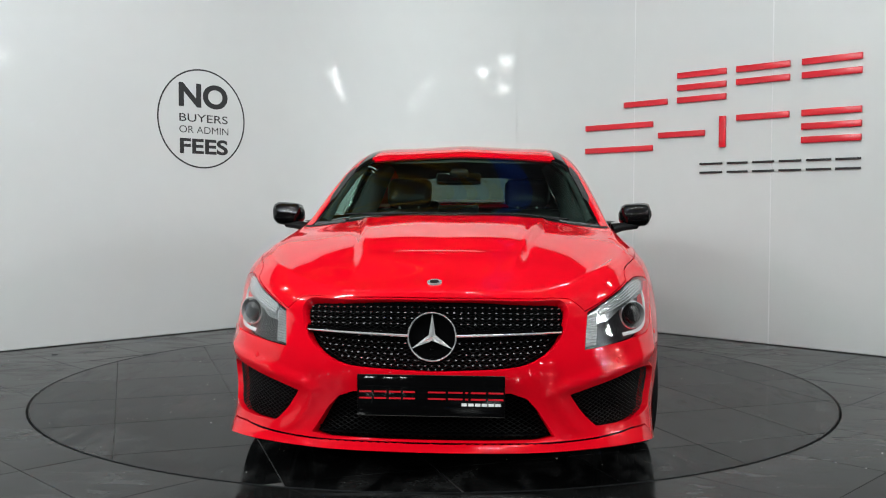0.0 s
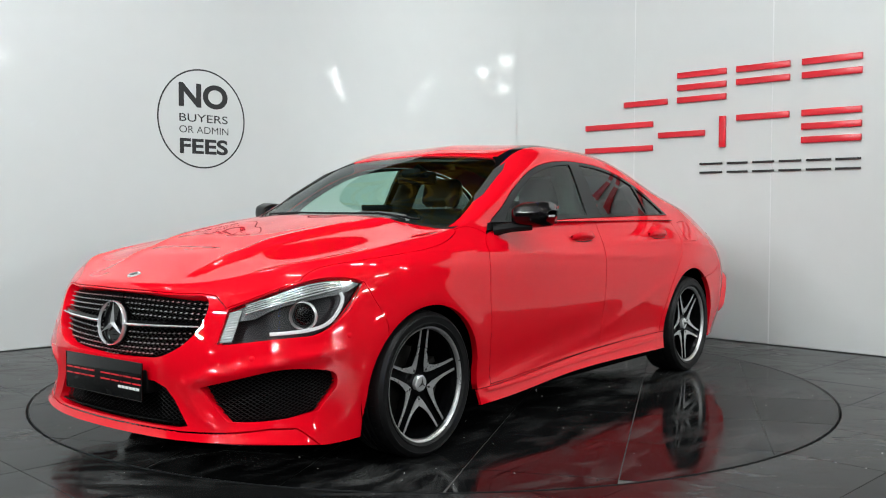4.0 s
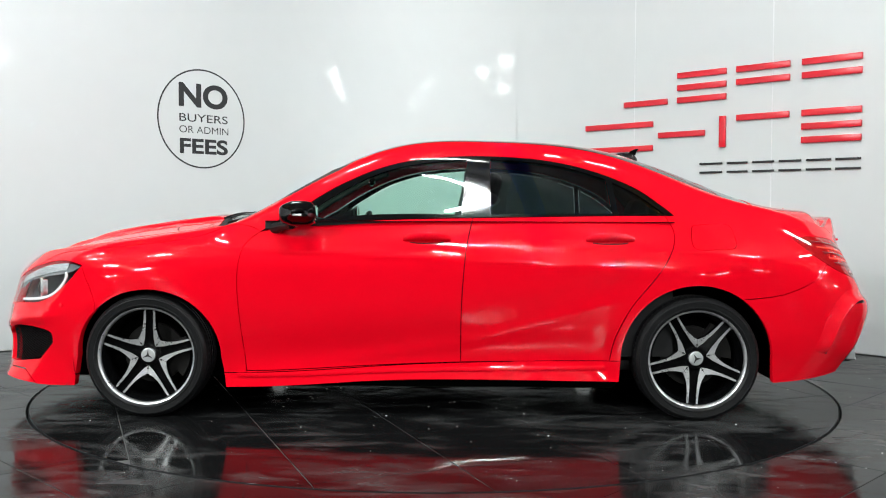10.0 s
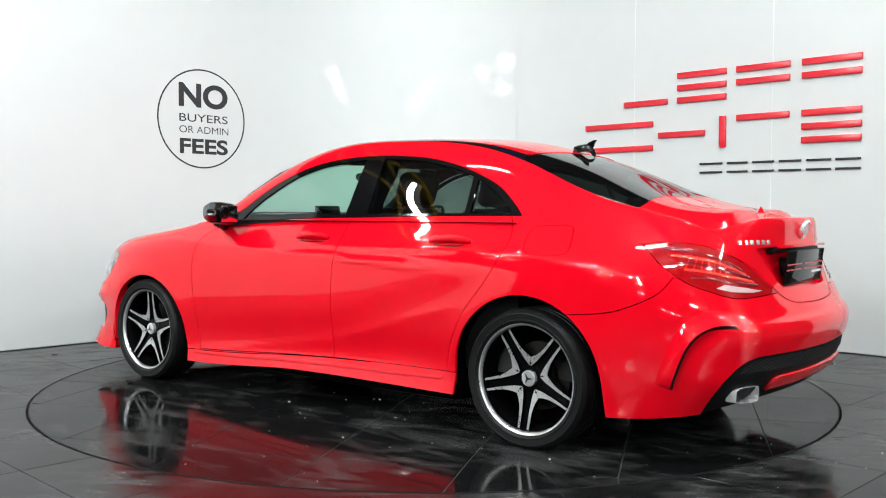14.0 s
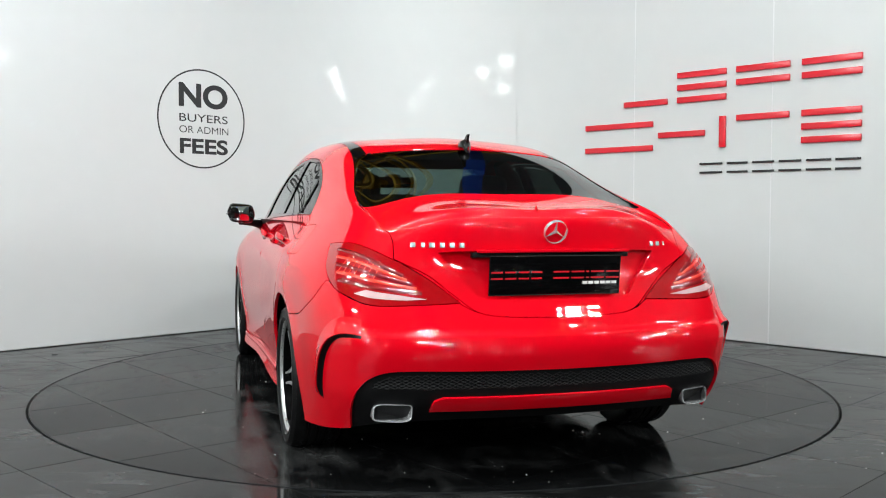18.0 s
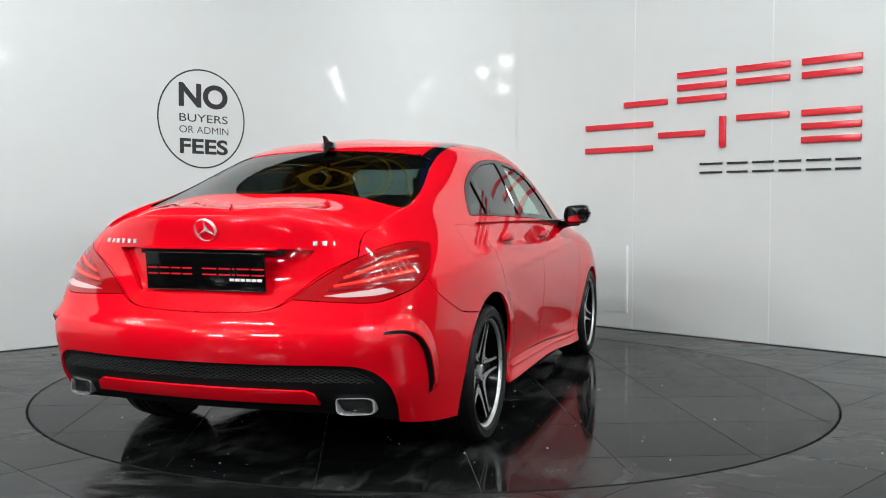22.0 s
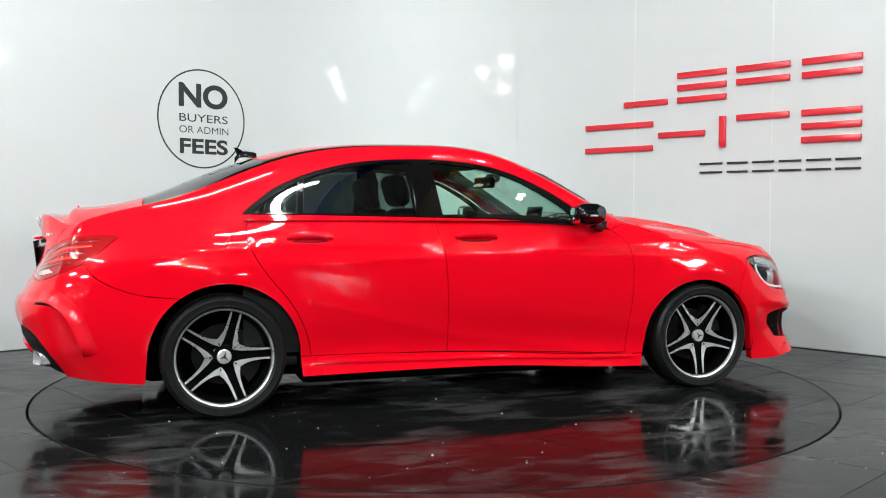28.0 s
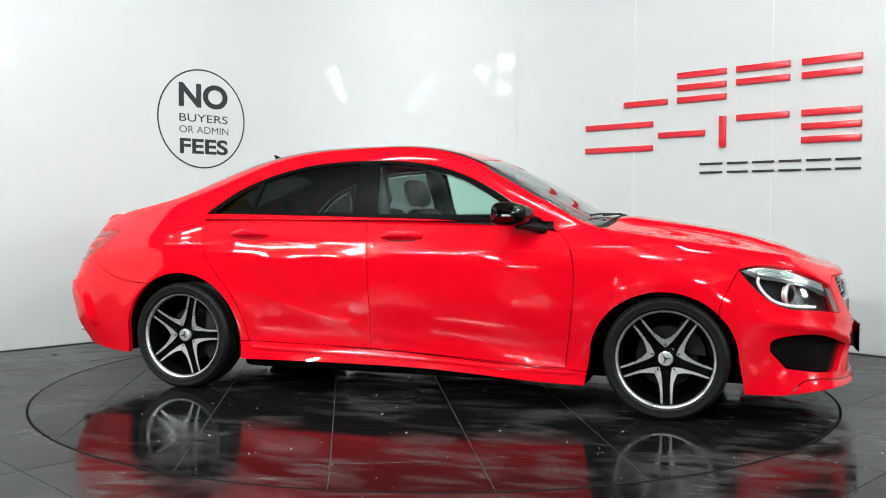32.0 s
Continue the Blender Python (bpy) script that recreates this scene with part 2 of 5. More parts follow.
def build_wall():
    core = bmesh.new()
    rows = []
    for u in np.linspace(0, RUN[-1], 200):
        p, n, _ = on_wall(u)
        rows.append([(p.x - n.x * o, p.y - n.y * o, z) for o, z in ((0.02, 0), (0.02, WALL_TOP), (0.2, WALL_TOP), (0.2, 0))])
    sheet(core, rows, False, True)
    wall = tagged(link("wall_back", core, WALL, smooth=12), "curved white gloss panelled showroom wall", "wall", kind="structure")
    seams = sorted(wall_u(*q) for q in ((-2.387, 1.802), (1.70, 2.42), (2.55, 1.53)))
    left, right, far = seams
    mid = right - 1.235
    edges = [0.05, left - 7.32, left - 6.1, left - 4.88, left - 3.66, left - 2.44, left - 1.22, left, mid, right, far, far + 1.22, far + 2.44, far + 3.66, RUN[-1] - 0.05]
    edges = sorted(e for e in edges if 0 <= e <= RUN[-1] - 0.05)
    for a, b in zip(edges, edges[1:]):
        if b - a < 0.2:
            continue
        bm = bmesh.new()
        k = max(2, int((b - a) / 0.06))
        rows = []
        for i in range(k + 1):
            u = a + 0.0012 + (b - a - 0.0024) * i / k
            p, n, _ = on_wall(u)
            rows.append([(p.x - n.x * o, p.y - n.y * o, z) for o, z in ((0.022, 0.004), (0.003, 0.004), (0.0, 0.008), (0.0, WALL_TOP), (0.022, WALL_TOP))])
        sheet(bm, rows)
        part("wall_panel", bm, WALL, wall, smooth=12)
    # joint strips over two of the seams
    for u in seams[1:]:
        bm = bmesh.new()
        rows = []
        for k in (-0.005, -0.004, 0.004, 0.005):
            p, n, d = on_wall(u)
            q = p + d * k + n * (0.0005 if abs(k) > 0.0045 else 0.0025)
            rows.append([(q.x, q.y, 0.004), (q.x, q.y, WALL_TOP)])
        sheet(bm, rows)
        part("joint_strip", bm, JOINT, wall, "thin white joint strip", 20)
    return seams


SEAMS = build_wall()


def build_hatch():
    """A low access hatch set in the wall beside a seam."""
    u1 = SEAMS[1] - 0.045
    u0 = u1 - 0.49

    def slab(a, b, z0, z1, out):
        bm = bmesh.new()
        rows = []
        for i in range(9):
            p, n, _ = on_wall(a + (b - a) * i / 8)
            rows.append([(p.x + n.x * o, p.y + n.y * o, z) for o, z in ((-0.004, z0), (out - 0.001, z0), (out, z0 + 0.001), (out, z1 - 0.001), (out - 0.001, z1), (-0.004, z1))])
        sheet(bm, rows, False, True)
        for r in (rows[0], rows[-1]):
            bm.faces.new([bm.verts.new(q) for q in r])
        bmesh.ops.remove_doubles(bm, verts=bm.verts, dist=1e-5)
        return bm
    hatch = tagged(link("wall_hatch", slab(u0, u1, 0.148, 0.73, 0.007), WALL, smooth=12), "low white access hatch in the panelled wall", "hatch", kind="structure")
    part("edge_trim", slab(u1 - 0.014, u1 + 0.002, 0.146, 0.732, 0.011), WHITE, hatch, "white edge trim")
    return hatch


build_hatch()

TABLE_R = 2.252


def clip_tile(corners, keep_inside, r):
    """A square tile cut by the table's circle; None where nothing is left."""
    pts = []
    n = len(corners)
    for i in range(n):
        a, b = Vector(corners[i]), Vector(corners[(i + 1) % n])
        for j in range(24):
            pts.append(a + (b - a) * j / 24)
    hit = [(p.length < r) == keep_inside for p in pts]
    if all(hit):
        return [Vector(q) for q in corners]
    if not any(hit):
        return None
    k = next(i for i in range(len(pts)) if hit[i] and not hit[i - 1])
    run = []
    for i in range(len(pts)):
        q = (k + i) % len(pts)
        if not hit[q]:
            break
        run.append(pts[q])
    first, last = run[0], run[-1]
    lean = [q for q in run[1:-1] if any((q - Vector(c)).length < 1e-6 for c in corners)]
    a0, a1 = math.atan2(last.y, last.x), math.atan2(first.y, first.x)
    d = (a1 - a0 + math.pi) % (2 * math.pi) - math.pi
    arc = [Vector((r * math.cos(a0 + d * j / 12), r * math.sin(a0 + d * j / 12))) for j in range(13)]
    out = lean + arc
    if len(out) < 3:
        return None
    area = abs(sum(out[i].x * out[(i + 1) % len(out)].y - out[(i + 1) % len(out)].x * out[i].y for i in range(len(out)))) / 2
    return out if area > 0.002 else None


def tile_mesh(bm, pts, top=0.0, thick=0.012):
    c = sum(pts, Vector((0, 0))) / len(pts)
    rim = [p + (c - p).normalized() * 0.0012 for p in pts]
    lo = [bm.verts.new((p.x, p.y, top - thick)) for p in pts]
    md = [bm.verts.new((p.x, p.y, top - 0.001)) for p in pts]
    hi = [bm.verts.new((p.x, p.y, top)) for p in rim]
    n = len(pts)
    for i in range(n):
        j = (i + 1) % n
        bm.faces.new((lo[i], lo[j], md[j], md[i]))
        bm.faces.new((md[i], md[j], hi[j], hi[i]))
    bm.faces.new(hi)


def tile_grid(angle, off_u, off_v, reach, size=0.6, joint=0.0035):
    a = radians(angle)
    U, V = Vector((math.cos(a), math.sin(a))), Vector((-math.sin(a), math.cos(a)))
    n = int(reach / size) + 2
    for i in range(-n, n):
        for j in range(-n, n):
            u0, v0 = off_u + i * size + joint / 2, off_v + j * size + joint / 2
            u1, v1 = u0 + size - joint, v0 + size - joint
            yield [U * u0 + V * v0, U * u1 + V * v0, U * u1 + V * v1, U * u0 + V * v1]


def build_floor():
    bm = bmesh.new()
    rows = []
    for i in range(96):
        a = 2 * math.pi * i / 96
        rows.append([(r * math.cos(a), r * math.sin(a), z) for r, z in ((TABLE_R + 0.004, -0.3), (TABLE_R + 0.004, -0.0022), (30, -0.0022))])
    sheet(bm, rows, True)
    floor = tagged(link("floor", bm, GROUT), "black polished tile showroom floor", "floor", kind="structure")
    rest = bmesh.new()
    for q in tile_grid(45, -0.136, -0.25, 17):
        c = sum(q, Vector((0, 0))) / 4
        if c.y - 0.5 > 4.3 - abs(c.x + 0.04):
            continue
        near = abs(c.x) < 4.0 and -3.4 < c.y < 3.4
        if near:
            pts = clip_tile(q, False, TABLE_R + 0.005)
            if pts:
                b = bmesh.new()
                tile_mesh(b, pts)
                part("tile", b, TILE2, floor, smooth=None)
        elif c.y > -15 and abs(c.x) < 15:
            tile_mesh(rest, q)
    tagged(part("tiles_far", rest, TILE2, floor, smooth=None), kind="stuff")
    # a small dark round spot on the floor
    b = bmesh.new()
    lathe(b, [(0.0, 0.004), (0.018, 0.003), (0.024, 0.0005), (0.024, -0.001)], 14, "z")
    ob = tagged(link("floor_spot", b, INK, smooth=40), "small round black spot on the floor tile", "stud")
    ob.location = (-2.684, 0.963, 0)


build_floor()


def specks(n, rmin, rmax, seed):
    """Small pale flecks of grit lying on the tiles."""
    rnd = random.Random(seed)
    bm = bmesh.new()
    while n:
        r, a = math.sqrt(rnd.uniform(rmin ** 2, rmax ** 2)), rnd.uniform(0, 2 * math.pi)
        x, y = r * math.cos(a), r * math.sin(a)
        if y > 3.6 - abs(x):
            continue
        k = rnd.uniform(0.0012, 0.0035) if rnd.random() < 0.85 else rnd.uniform(0.004, 0.006)
        top = bm.verts.new((x, y, k * 0.9))
        m = 5
        ring = [bm.verts.new((x + k * rnd.uniform(0.7, 1.3) * math.cos(2 * math.pi * i / m), y + k * rnd.uniform(0.7, 1.3) * math.sin(2 * math.pi * i / m), 0.0002)) for i in range(m)]
        for i in range(m):
            bm.faces.new((top, ring[i], ring[(i + 1) % m]))
        n -= 1
    return bm


tagged(link("floor_grit", specks(260, TABLE_R + 0.03, 4.2, 3), GRIT), "pale flecks of grit on the floor", "grit", kind="stuff")


def build_turntable():
    table = thing("turntable", "round floor turntable covered with black polished tiles", "turntable")
    b = bmesh.new()
    lathe(b, [(0.0, -0.0022), (TABLE_R - 0.012, -0.0022), (TABLE_R - 0.012, -0.25), (0, -0.25)], 96, "z")
    part("platform", b, GROUT, table, "grey grouted platform")
    b = bmesh.new()
    lathe(b, [(TABLE_R - 0.011, -0.25), (TABLE_R - 0.011, 0.0), (TABLE_R - 0.0075, 0.0008), (TABLE_R - 0.0068, -0.25)], 128, "z")
    part("edge_ring", b, INK, table, "thin black metal edge ring")
    # grid turned with the car: axis of the table lies off the car's middle
    for q in tile_grid(23.2, 0.01, 0.0, 2.4, 0.606):
        pts = clip_tile(q, True, TABLE_R - 0.0125)
        if pts:
            b = bmesh.new()
            tile_mesh(b, pts)
            part("tile", b, TILE, table, smooth=None)
    tagged(part("grit", specks(210, 0.1, TABLE_R - 0.05, 5), GRIT, table, "pale flecks of grit", None), kind="stuff")
    return table


TABLE = build_turntable()


# ---------- the car's skin ----------
# Plan outline at mid height, from the middle of the nose round the side to the middle of the tail
OUT_X = [2.275, 2.267, 2.236, 2.162, 2.042, 1.912, 1.70, 1.35, 0.95, 0.60, 0.25, -0.30, -0.90, -1.35, -1.75, -2.05, -2.20, -2.29, -2.335, -2.35]
OUT_Y = [0.0, 0.20, 0.40, 0.58, 0.735, 0.808, 0.862, 0.886, 0.880, 0.876, 0.874, 0.876, 0.884, 0.890, 0.874, 0.824, 0.730, 0.54, 0.28, 0.0]
# heights (Z) and offsets outwards (D) of the long lines, bottom edge first
Z0 = [.165, .165, .165, .170, 0.17, 0.152, 0.148, 0.148, 0.15, 0.162, .185, .195, .190, .180, .185, .215, .240, .255, .260, .260]
Z1 = [.205, .205, .205, .210, .225, .240, .250, .250, .235, .240, .255, .270, .280, .280, .285, .300, .315, .320, .320, .320]
Z2 = [.330, .330, .330, .335, .345, .355, .370, .380, .380, .385, .390, .400, .410, .410, .410, .410, .410, .410, .410, .410]
Z3 = [.450, .450, .452, .465, .485, .495, .510, .520, .530, .530, .535, .540, .550, .550, .540, .520, .510, .510, .510, .510]
Z4 = [.570, .570, .575, .590, .610, .620, .640, .660, .680, .680, .680, .680, .690, .690, .680, .650, .630, .620, .620, .620]
Z5 = [.660, .660, .665, .690, .720, .735, .760, .790, .815, .815, .815, .815, .820, .825, .815, .800, .780, .770, .765, .765]
Z6 = [.705, .705, .712, .745, .785, .800, .825, .860, .905, .930, .955, .975, .985, .985, .970, 0.930, 0.905, 0.905, .920, .920]
D0 = [0.006, 0.006, 0.006, 0.022, 0.038, 0.020, -.02, -.035, -0.008, -0.004, -0.004, -0.004, -0.006, -.03, -.03, -.07, -.09, -.10, -.10, -.10]
D1 = [-0.008, -0.008, -0.006, 0.004, 0.012, 0.000, -.015, -.02, -0.024, -0.027, -0.028, -0.028, -0.024, -.02, -.02, -.035, -.04, -.045, -.045, -.045]
D2 = [-.015, -.015, -.012, -.01, -.008, -.008, -.008, -.008, -0.016, -0.018, -0.019, -0.019, -0.016, -.006, -.006, -.008, -.01, -.01, -.01, -.01]
D3 = [.000, .000, .000, .000, .000, .000, .000, .000, .000, .000, .000, .000, .000, .000, .000, .000, .000, .000, .000, .000]
D4 = [-.020, -.020, -.024, -.030, -.034, -.029, -.014, .000, .001, .002, .002, .003, .003, .002, -.002, -.010, -.022, -.030, -.035, -.035]
D5 = [-.040, -.040, -.048, -.064, -.076, -.068, -.046, -.022, -0.020, -0.018, -0.017, -0.016, -0.016, -0.020, -0.034, -0.068, -0.088, -0.106, -.108, -.108]
D6 = [-.052, -.054, -.072, -.108, -.128, -.124, -.106, -.085, -0.092, -0.096, -0.098, -0.098, -0.106, -0.130, -0.156, -0.172, -0.168, -0.150, -.120, -.120]
# upper lines: shoulder of the bonnet, pillars, roof edge; then halfway in; then the middle line
X7 = [2.168, 2.152, 2.100, 2.005, 1.908, 1.800, 1.650, 1.350, 1.000, 0.720, 0.300, -0.30, -0.90, -1.35, -1.75, -1.985, -2.040, -2.100, -2.165, -2.180]
Y7 = [0.000, 0.170, 0.340, 0.480, 0.570, 0.610, 0.640, 0.660, 0.690, 0.680, 0.622, 0.575, 0.565, 0.572, 0.600, 0.590, 0.560, 0.440, 0.250, 0.0]
Z7 = [.750, .750, .755, .780, .805, .825, .850, 0.900, 0.948, 1.070, 1.270, 1.345, 1.298, 1.168, 1.026, 0.958, 0.940, 0.955, .975, .980]
X8 = [2.020, 2.008, 1.968, 1.902, 1.830, 1.750, 1.610, 1.350, 1.035, 0.790, 0.350, -0.30, -0.92, -1.38, -1.76, -1.99, -2.055, -2.080, -2.090, -2.094]
Y8 = [0.000, 0.120, 0.230, 0.320, 0.360, 0.370, 0.385, 0.400, 0.420, 0.425, 0.400, 0.370, 0.365, 0.380, 0.410, 0.420, 0.390, 0.300, 0.150, 0.0]
Z8 = [.795, .797, .805, .822, .840, 0.865, 0.895, 0.938, 0.980, 1.062, 1.297, 1.398, 1.352, 1.208, 1.062, 1.018, 1.010, 1.000, 1.000, 1.000]
X9 = [1.870, 1.868, 1.855, 1.835, 1.790, 1.720, 1.590, 1.350, 1.050, 0.820, 0.380, -0.30, -0.94, -1.40, -1.77, -1.98, -2.030, -2.050, -2.060, -2.065]
Z9 = [.836, .836, .839, .844, .855, 0.880, 0.908, 0.950, 0.990, 1.056, 1.300, 1.418, 1.370, 1.220, 1.070, 1.028, 1.025, 1.020, 1.018, 1.018]


def natural_spline(t, y):
    """Natural cubic spline through rows y at knots t."""
    t, y = np.asarray(t, float), np.asarray(y, float)
    n = len(t)
    h = np.diff(t)
    A = np.zeros((n, n))
    B = np.zeros_like(y)
    A[0, 0] = A[-1, -1] = 1
    for i in range(1, n - 1):
        A[i, i - 1], A[i, i], A[i, i + 1] = h[i - 1], 2 * (h[i - 1] + h[i]), h[i]
        B[i] = 6 * ((y[i + 1] - y[i]) / h[i] - (y[i] - y[i - 1]) / h[i - 1])
    M = np.linalg.solve(A, B.reshape(n, -1)).reshape(B.shape)

    def ev(q):
        q = np.asarray(q, float)
        k = np.clip(np.searchsorted(t, q) - 1, 0, n - 2)
        hk = h[k]
        a, b = (t[k + 1] - q) / hk, (q - t[k]) / hk
        s = (slice(None),) + (None,) * (y.ndim - 1)
        return a[s] * y[k] + b[s] * y[k + 1] + ((a ** 3 - a)[s] * M[k] + (b ** 3 - b)[s] * M[k + 1]) * (hk ** 2)[s] / 6
    return ev


def mirror_rows(rows, sign):
    """Ghost rows past the middle line, so that the skin is smooth across it."""
    s = np.array(sign)
    return np.concatenate([rows[2:0:-1] * s, rows, rows[-2:-4:-1] * s])


def make_skin():
    P = np.array([OUT_X, OUT_Y]).T
    seg = np.r_[0, np.cumsum(np.linalg.norm(np.diff(P, axis=0), axis=1))]
    # outward way in plan at each station
    G = mirror_rows(P, (1, -1))
    tan = (G[3:-1] - G[1:-3])
    nrm = np.stack([-tan[:, 1], tan[:, 0]], 1) * -1
    nrm /= np.linalg.norm(nrm, axis=1)[:, None]
    nrm[(nrm * P).sum(1) < 0] *= -1
    L = []
    for Z, D in zip((Z0, Z1, Z2, Z3, Z4, Z5, Z6), (D0, D1, D2, D3, D4, D5, D6)):
        xy = P + nrm * np.array(D)[:, None]
        L.append(np.c_[xy, Z])
    L.append(np.array([X7, Y7, Z7]).T)
    L.append(np.array([X8, Y8, Z8]).T)
    L.append(np.array([X9, [0.0] * len(X9), Z9]).T)
    grid = np.stack(L, 1)  # station, line, xyz
    tt = np.r_[-seg[2], -seg[1], seg, 2 * seg[-1] - seg[-2], 2 * seg[-1] - seg[-3]]
    full = mirror_rows(grid, (1, -1, 1))
    return seg, natural_spline(tt, full)


SEG, SKIN_S = make_skin()
# knots across the section: line numbers, spaced by their usual distance
KNOT = np.array([0.0, 0.07, 0.20, 0.34, 0.48, 0.61, 0.73, 1.05, 1.29, 1.67])


def bumpf(x, c, w):
    return np.exp(-((x - c) / w) ** 2)


def sstep(a, b, x):
    t = np.clip((x - a) / (b - a), 0, 1)
    return t * t * (3 - 2 * t)


def skin_raw(S, V):
    """Points of the left half of the skin for arrays S (along) and V (up and over)."""
    S, V = np.asarray(S, float), np.asarray(V, float)
    us, inv = np.unique(np.round(S, 6), return_inverse=True)
    rows = SKIN_S(us)  # n, 10, 3
    ghost = rows[:, [-2, -3]] * np.array([1, -1, 1])
    allr = np.concatenate([rows, ghost], 1)
    kn = np.r_[KNOT, 2 * KNOT[-1] - KNOT[-2], 2 * KNOT[-1] - KNOT[-3]]
    sec = natural_spline(kn, np.moveaxis(allr, 1, 0))  # knots, n, 3
    out = np.empty((len(S), 3))
    # one value of V for each point: evaluate the basis by hand
    q = V
    uniq, vi = np.unique(np.round(q, 6), return_inverse=True)
    if len(uniq) * len(us) <= 4 * len(S) + 4000:
        table = sec(uniq)  # nv, ns, 3
        out = table[vi, inv]
    else:
        for a in range(0, len(S), 400):
            b = slice(a, a + 400)
            u2, i2 = np.unique(inv[b], return_inverse=True)
            sub = natural_spline(kn, np.moveaxis(allr[u2], 1, 0))(q[b])
            out[b] = sub[np.arange(len(i2)), i2]
    return out


def skin(S, V):
    p = skin_raw(S, V)
    x, y, z = p[:, 0].copy(), p[:, 1].copy(), p[:, 2].copy()
    # bonnet: raised middle with a soft crease on each side
    hood = sstep(0.98, 1.15, x) * (1 - sstep(1.9, 2.12, x)) * (np.asarray(V) > 0.75)
    w = 0.30 + 0.16 * (2.1 - x) / 1.1
    z = z + hood * 0.017 * (1 - sstep(w - 0.025, w + 0.015, np.abs(y))) + hood * 0.006 * bumpf(np.abs(y), w - 0.03, 0.02)
    # flanks: falling upper crease, rising lower crease, hollow between
    side = sstep(-2.1, -1.5, x) * (1 - sstep(1.3, 1.75, x)) * (np.asarray(V) < 0.9)
    zc = 0.805 + 0.05 * (x - 0.2)
    y = y + side * 0.006 * (bumpf(z, zc, 0.018)) * sstep(-1.1, -0.4, x)
    zr = 0.845 - 0.03 * ((x + 0.9) / 0.6) ** 2 * (x < -0.9)
    y = y + side * 0.007 * bumpf(z, zr, 0.018) * (1 - sstep(-0.7, -0.1, x))
    zl = 0.37 - 0.14 * (x + 0.2) + 0.14 * np.maximum(0, -0.2 - x)
    y = y - side * 0.004 * bumpf(z, zl + 0.075, 0.075) * sstep(-1.2, -0.8, x) * (1 - sstep(0.6, 0.95, x))
    y = y + side * 0.003 * bumpf(z, zl, 0.025) * sstep(-1.2, -0.8, x) * (1 - sstep(0.6, 0.95, x))
    # flared arches
    for ax in (1.35, -1.35):
        r = np.hypot(x - ax, z - 0.30)
        y = y + (np.asarray(V) < 0.8) * 0.009 * bumpf(r, 0.37, 0.07) * sstep(0.2, 0.38, z)
    # brow over the side intakes, and the flare that frames the lower one
    nose = (np.asarray(V) < 0.5) * (1 - sstep(0.95, 1.15, np.asarray(S)))
    brow = nose * sstep(0.40, 0.50, y) * 0.017 * bumpf(z, 0.392 + 0.27 * (y - 0.47), 0.026)
    x = x + brow * 0.85
    y = y + brow * 0.5 * sstep(0.5, 0.8, y)
    yb = 0.455 + 0.10 * np.clip((0.40 - z) / 0.18, -1, 1) ** 2 - 0.02
    x = x + nose * 0.008 * bumpf(y, yb, 0.03) * sstep(0.20, 0.25, z) * (1 - sstep(0.36, 0.42, z))
    # ledge across the rear bumper
    tail = sstep(SEG[15], SEG[16], np.asarray(S)) * (np.asarray(V) < 0.7)
    x = x - tail * 0.017 * (1 - sstep(0.572, 0.606, z)) * sstep(0.42, 0.56, z)
    # boot lid's lip
    lip = (np.asarray(V) > 0.73) * bumpf(x, -2.165, 0.045) * (1 - sstep(0.5, 0.66, np.abs(y)))
    z = z + 0.012 * lip
    return np.stack([x, y, z], 1)


GS = np.linspace(0, SEG[-1], 420)
GV = np.linspace(0, KNOT[-1], 220)
GRID = skin(np.repeat(GS, len(GV)), np.tile(GV, len(GS))).reshape(len(GS), len(GV), 3)


def chart(view, a, b):
    """Where on the skin (s, v) a point seen from the side (x, z), front or rear (y, z) or top (x, y) lies."""
    ax = {"side": (0, 2), "front": (1, 2), "rear": (1, 2), "top": (0, 1)}[view]
    G = GRID[:, :, ax]
    d = (G[..., 0] - a) ** 2 + (G[..., 1] - b) ** 2
    ok = np.ones(d.shape, bool)
    if view == "front":
        ok[GS > SEG[6]] = False
        ok[:, GV > 1.0] = False
    if view == "rear":
        ok[GS < SEG[14]] = False
        ok[:, GV > 1.0] = False
    if view == "side":
        ok[GS < SEG[3]] = False
        ok[GS > SEG[17]] = False
        ok[:, GV > 1.10] = False
    if view == "top":
        ok[:, GV < 0.70] = False
    d = np.where(ok, d, 9)
    i, j = np.unravel_index(np.argmin(d), d.shape)
    s, v = GS[i], GV[j]
    for _ in range(3):
        e = 1e-3
        q = skin([s, s + e, s], [v, v, v + e])[:, ax]
        J = np.stack([(q[1] - q[0]) / e, (q[2] - q[0]) / e], 1)
        r = np.array([a, b]) - q[0]
        if abs(np.linalg.det(J)) < 0.05:
            break
        step = np.clip(np.linalg.solve(J, r), -0.02, 0.02)
        s, v = np.clip(s + step[0], 0, SEG[-1]), np.clip(v + step[1], 0, KNOT[-1])
    return s, v


def outline(view, *runs, step=5):
    """A closed outline on the chart: runs of points, each smooth in itself, meeting in corners."""
    pts = []
    for run in runs:
        q = [chart(view, *p) for p in run]
        c = smooth_path(q, step) if len(q) > 2 else [np.array(a) for a in q] if len(q) == 1 else [np.array(q[0]) + (np.array(q[1]) - np.array(q[0])) * k / 6 for k in range(7)]
        pts += c
    clean = []
    for p in pts:
        if not clean or np.linalg.norm(p - clean[-1]) > 2e-3:
            clean.append(p)
    if np.linalg.norm(clean[0] - clean[-1]) < 2e-3:
        clean.pop()
    return np.array(clean)


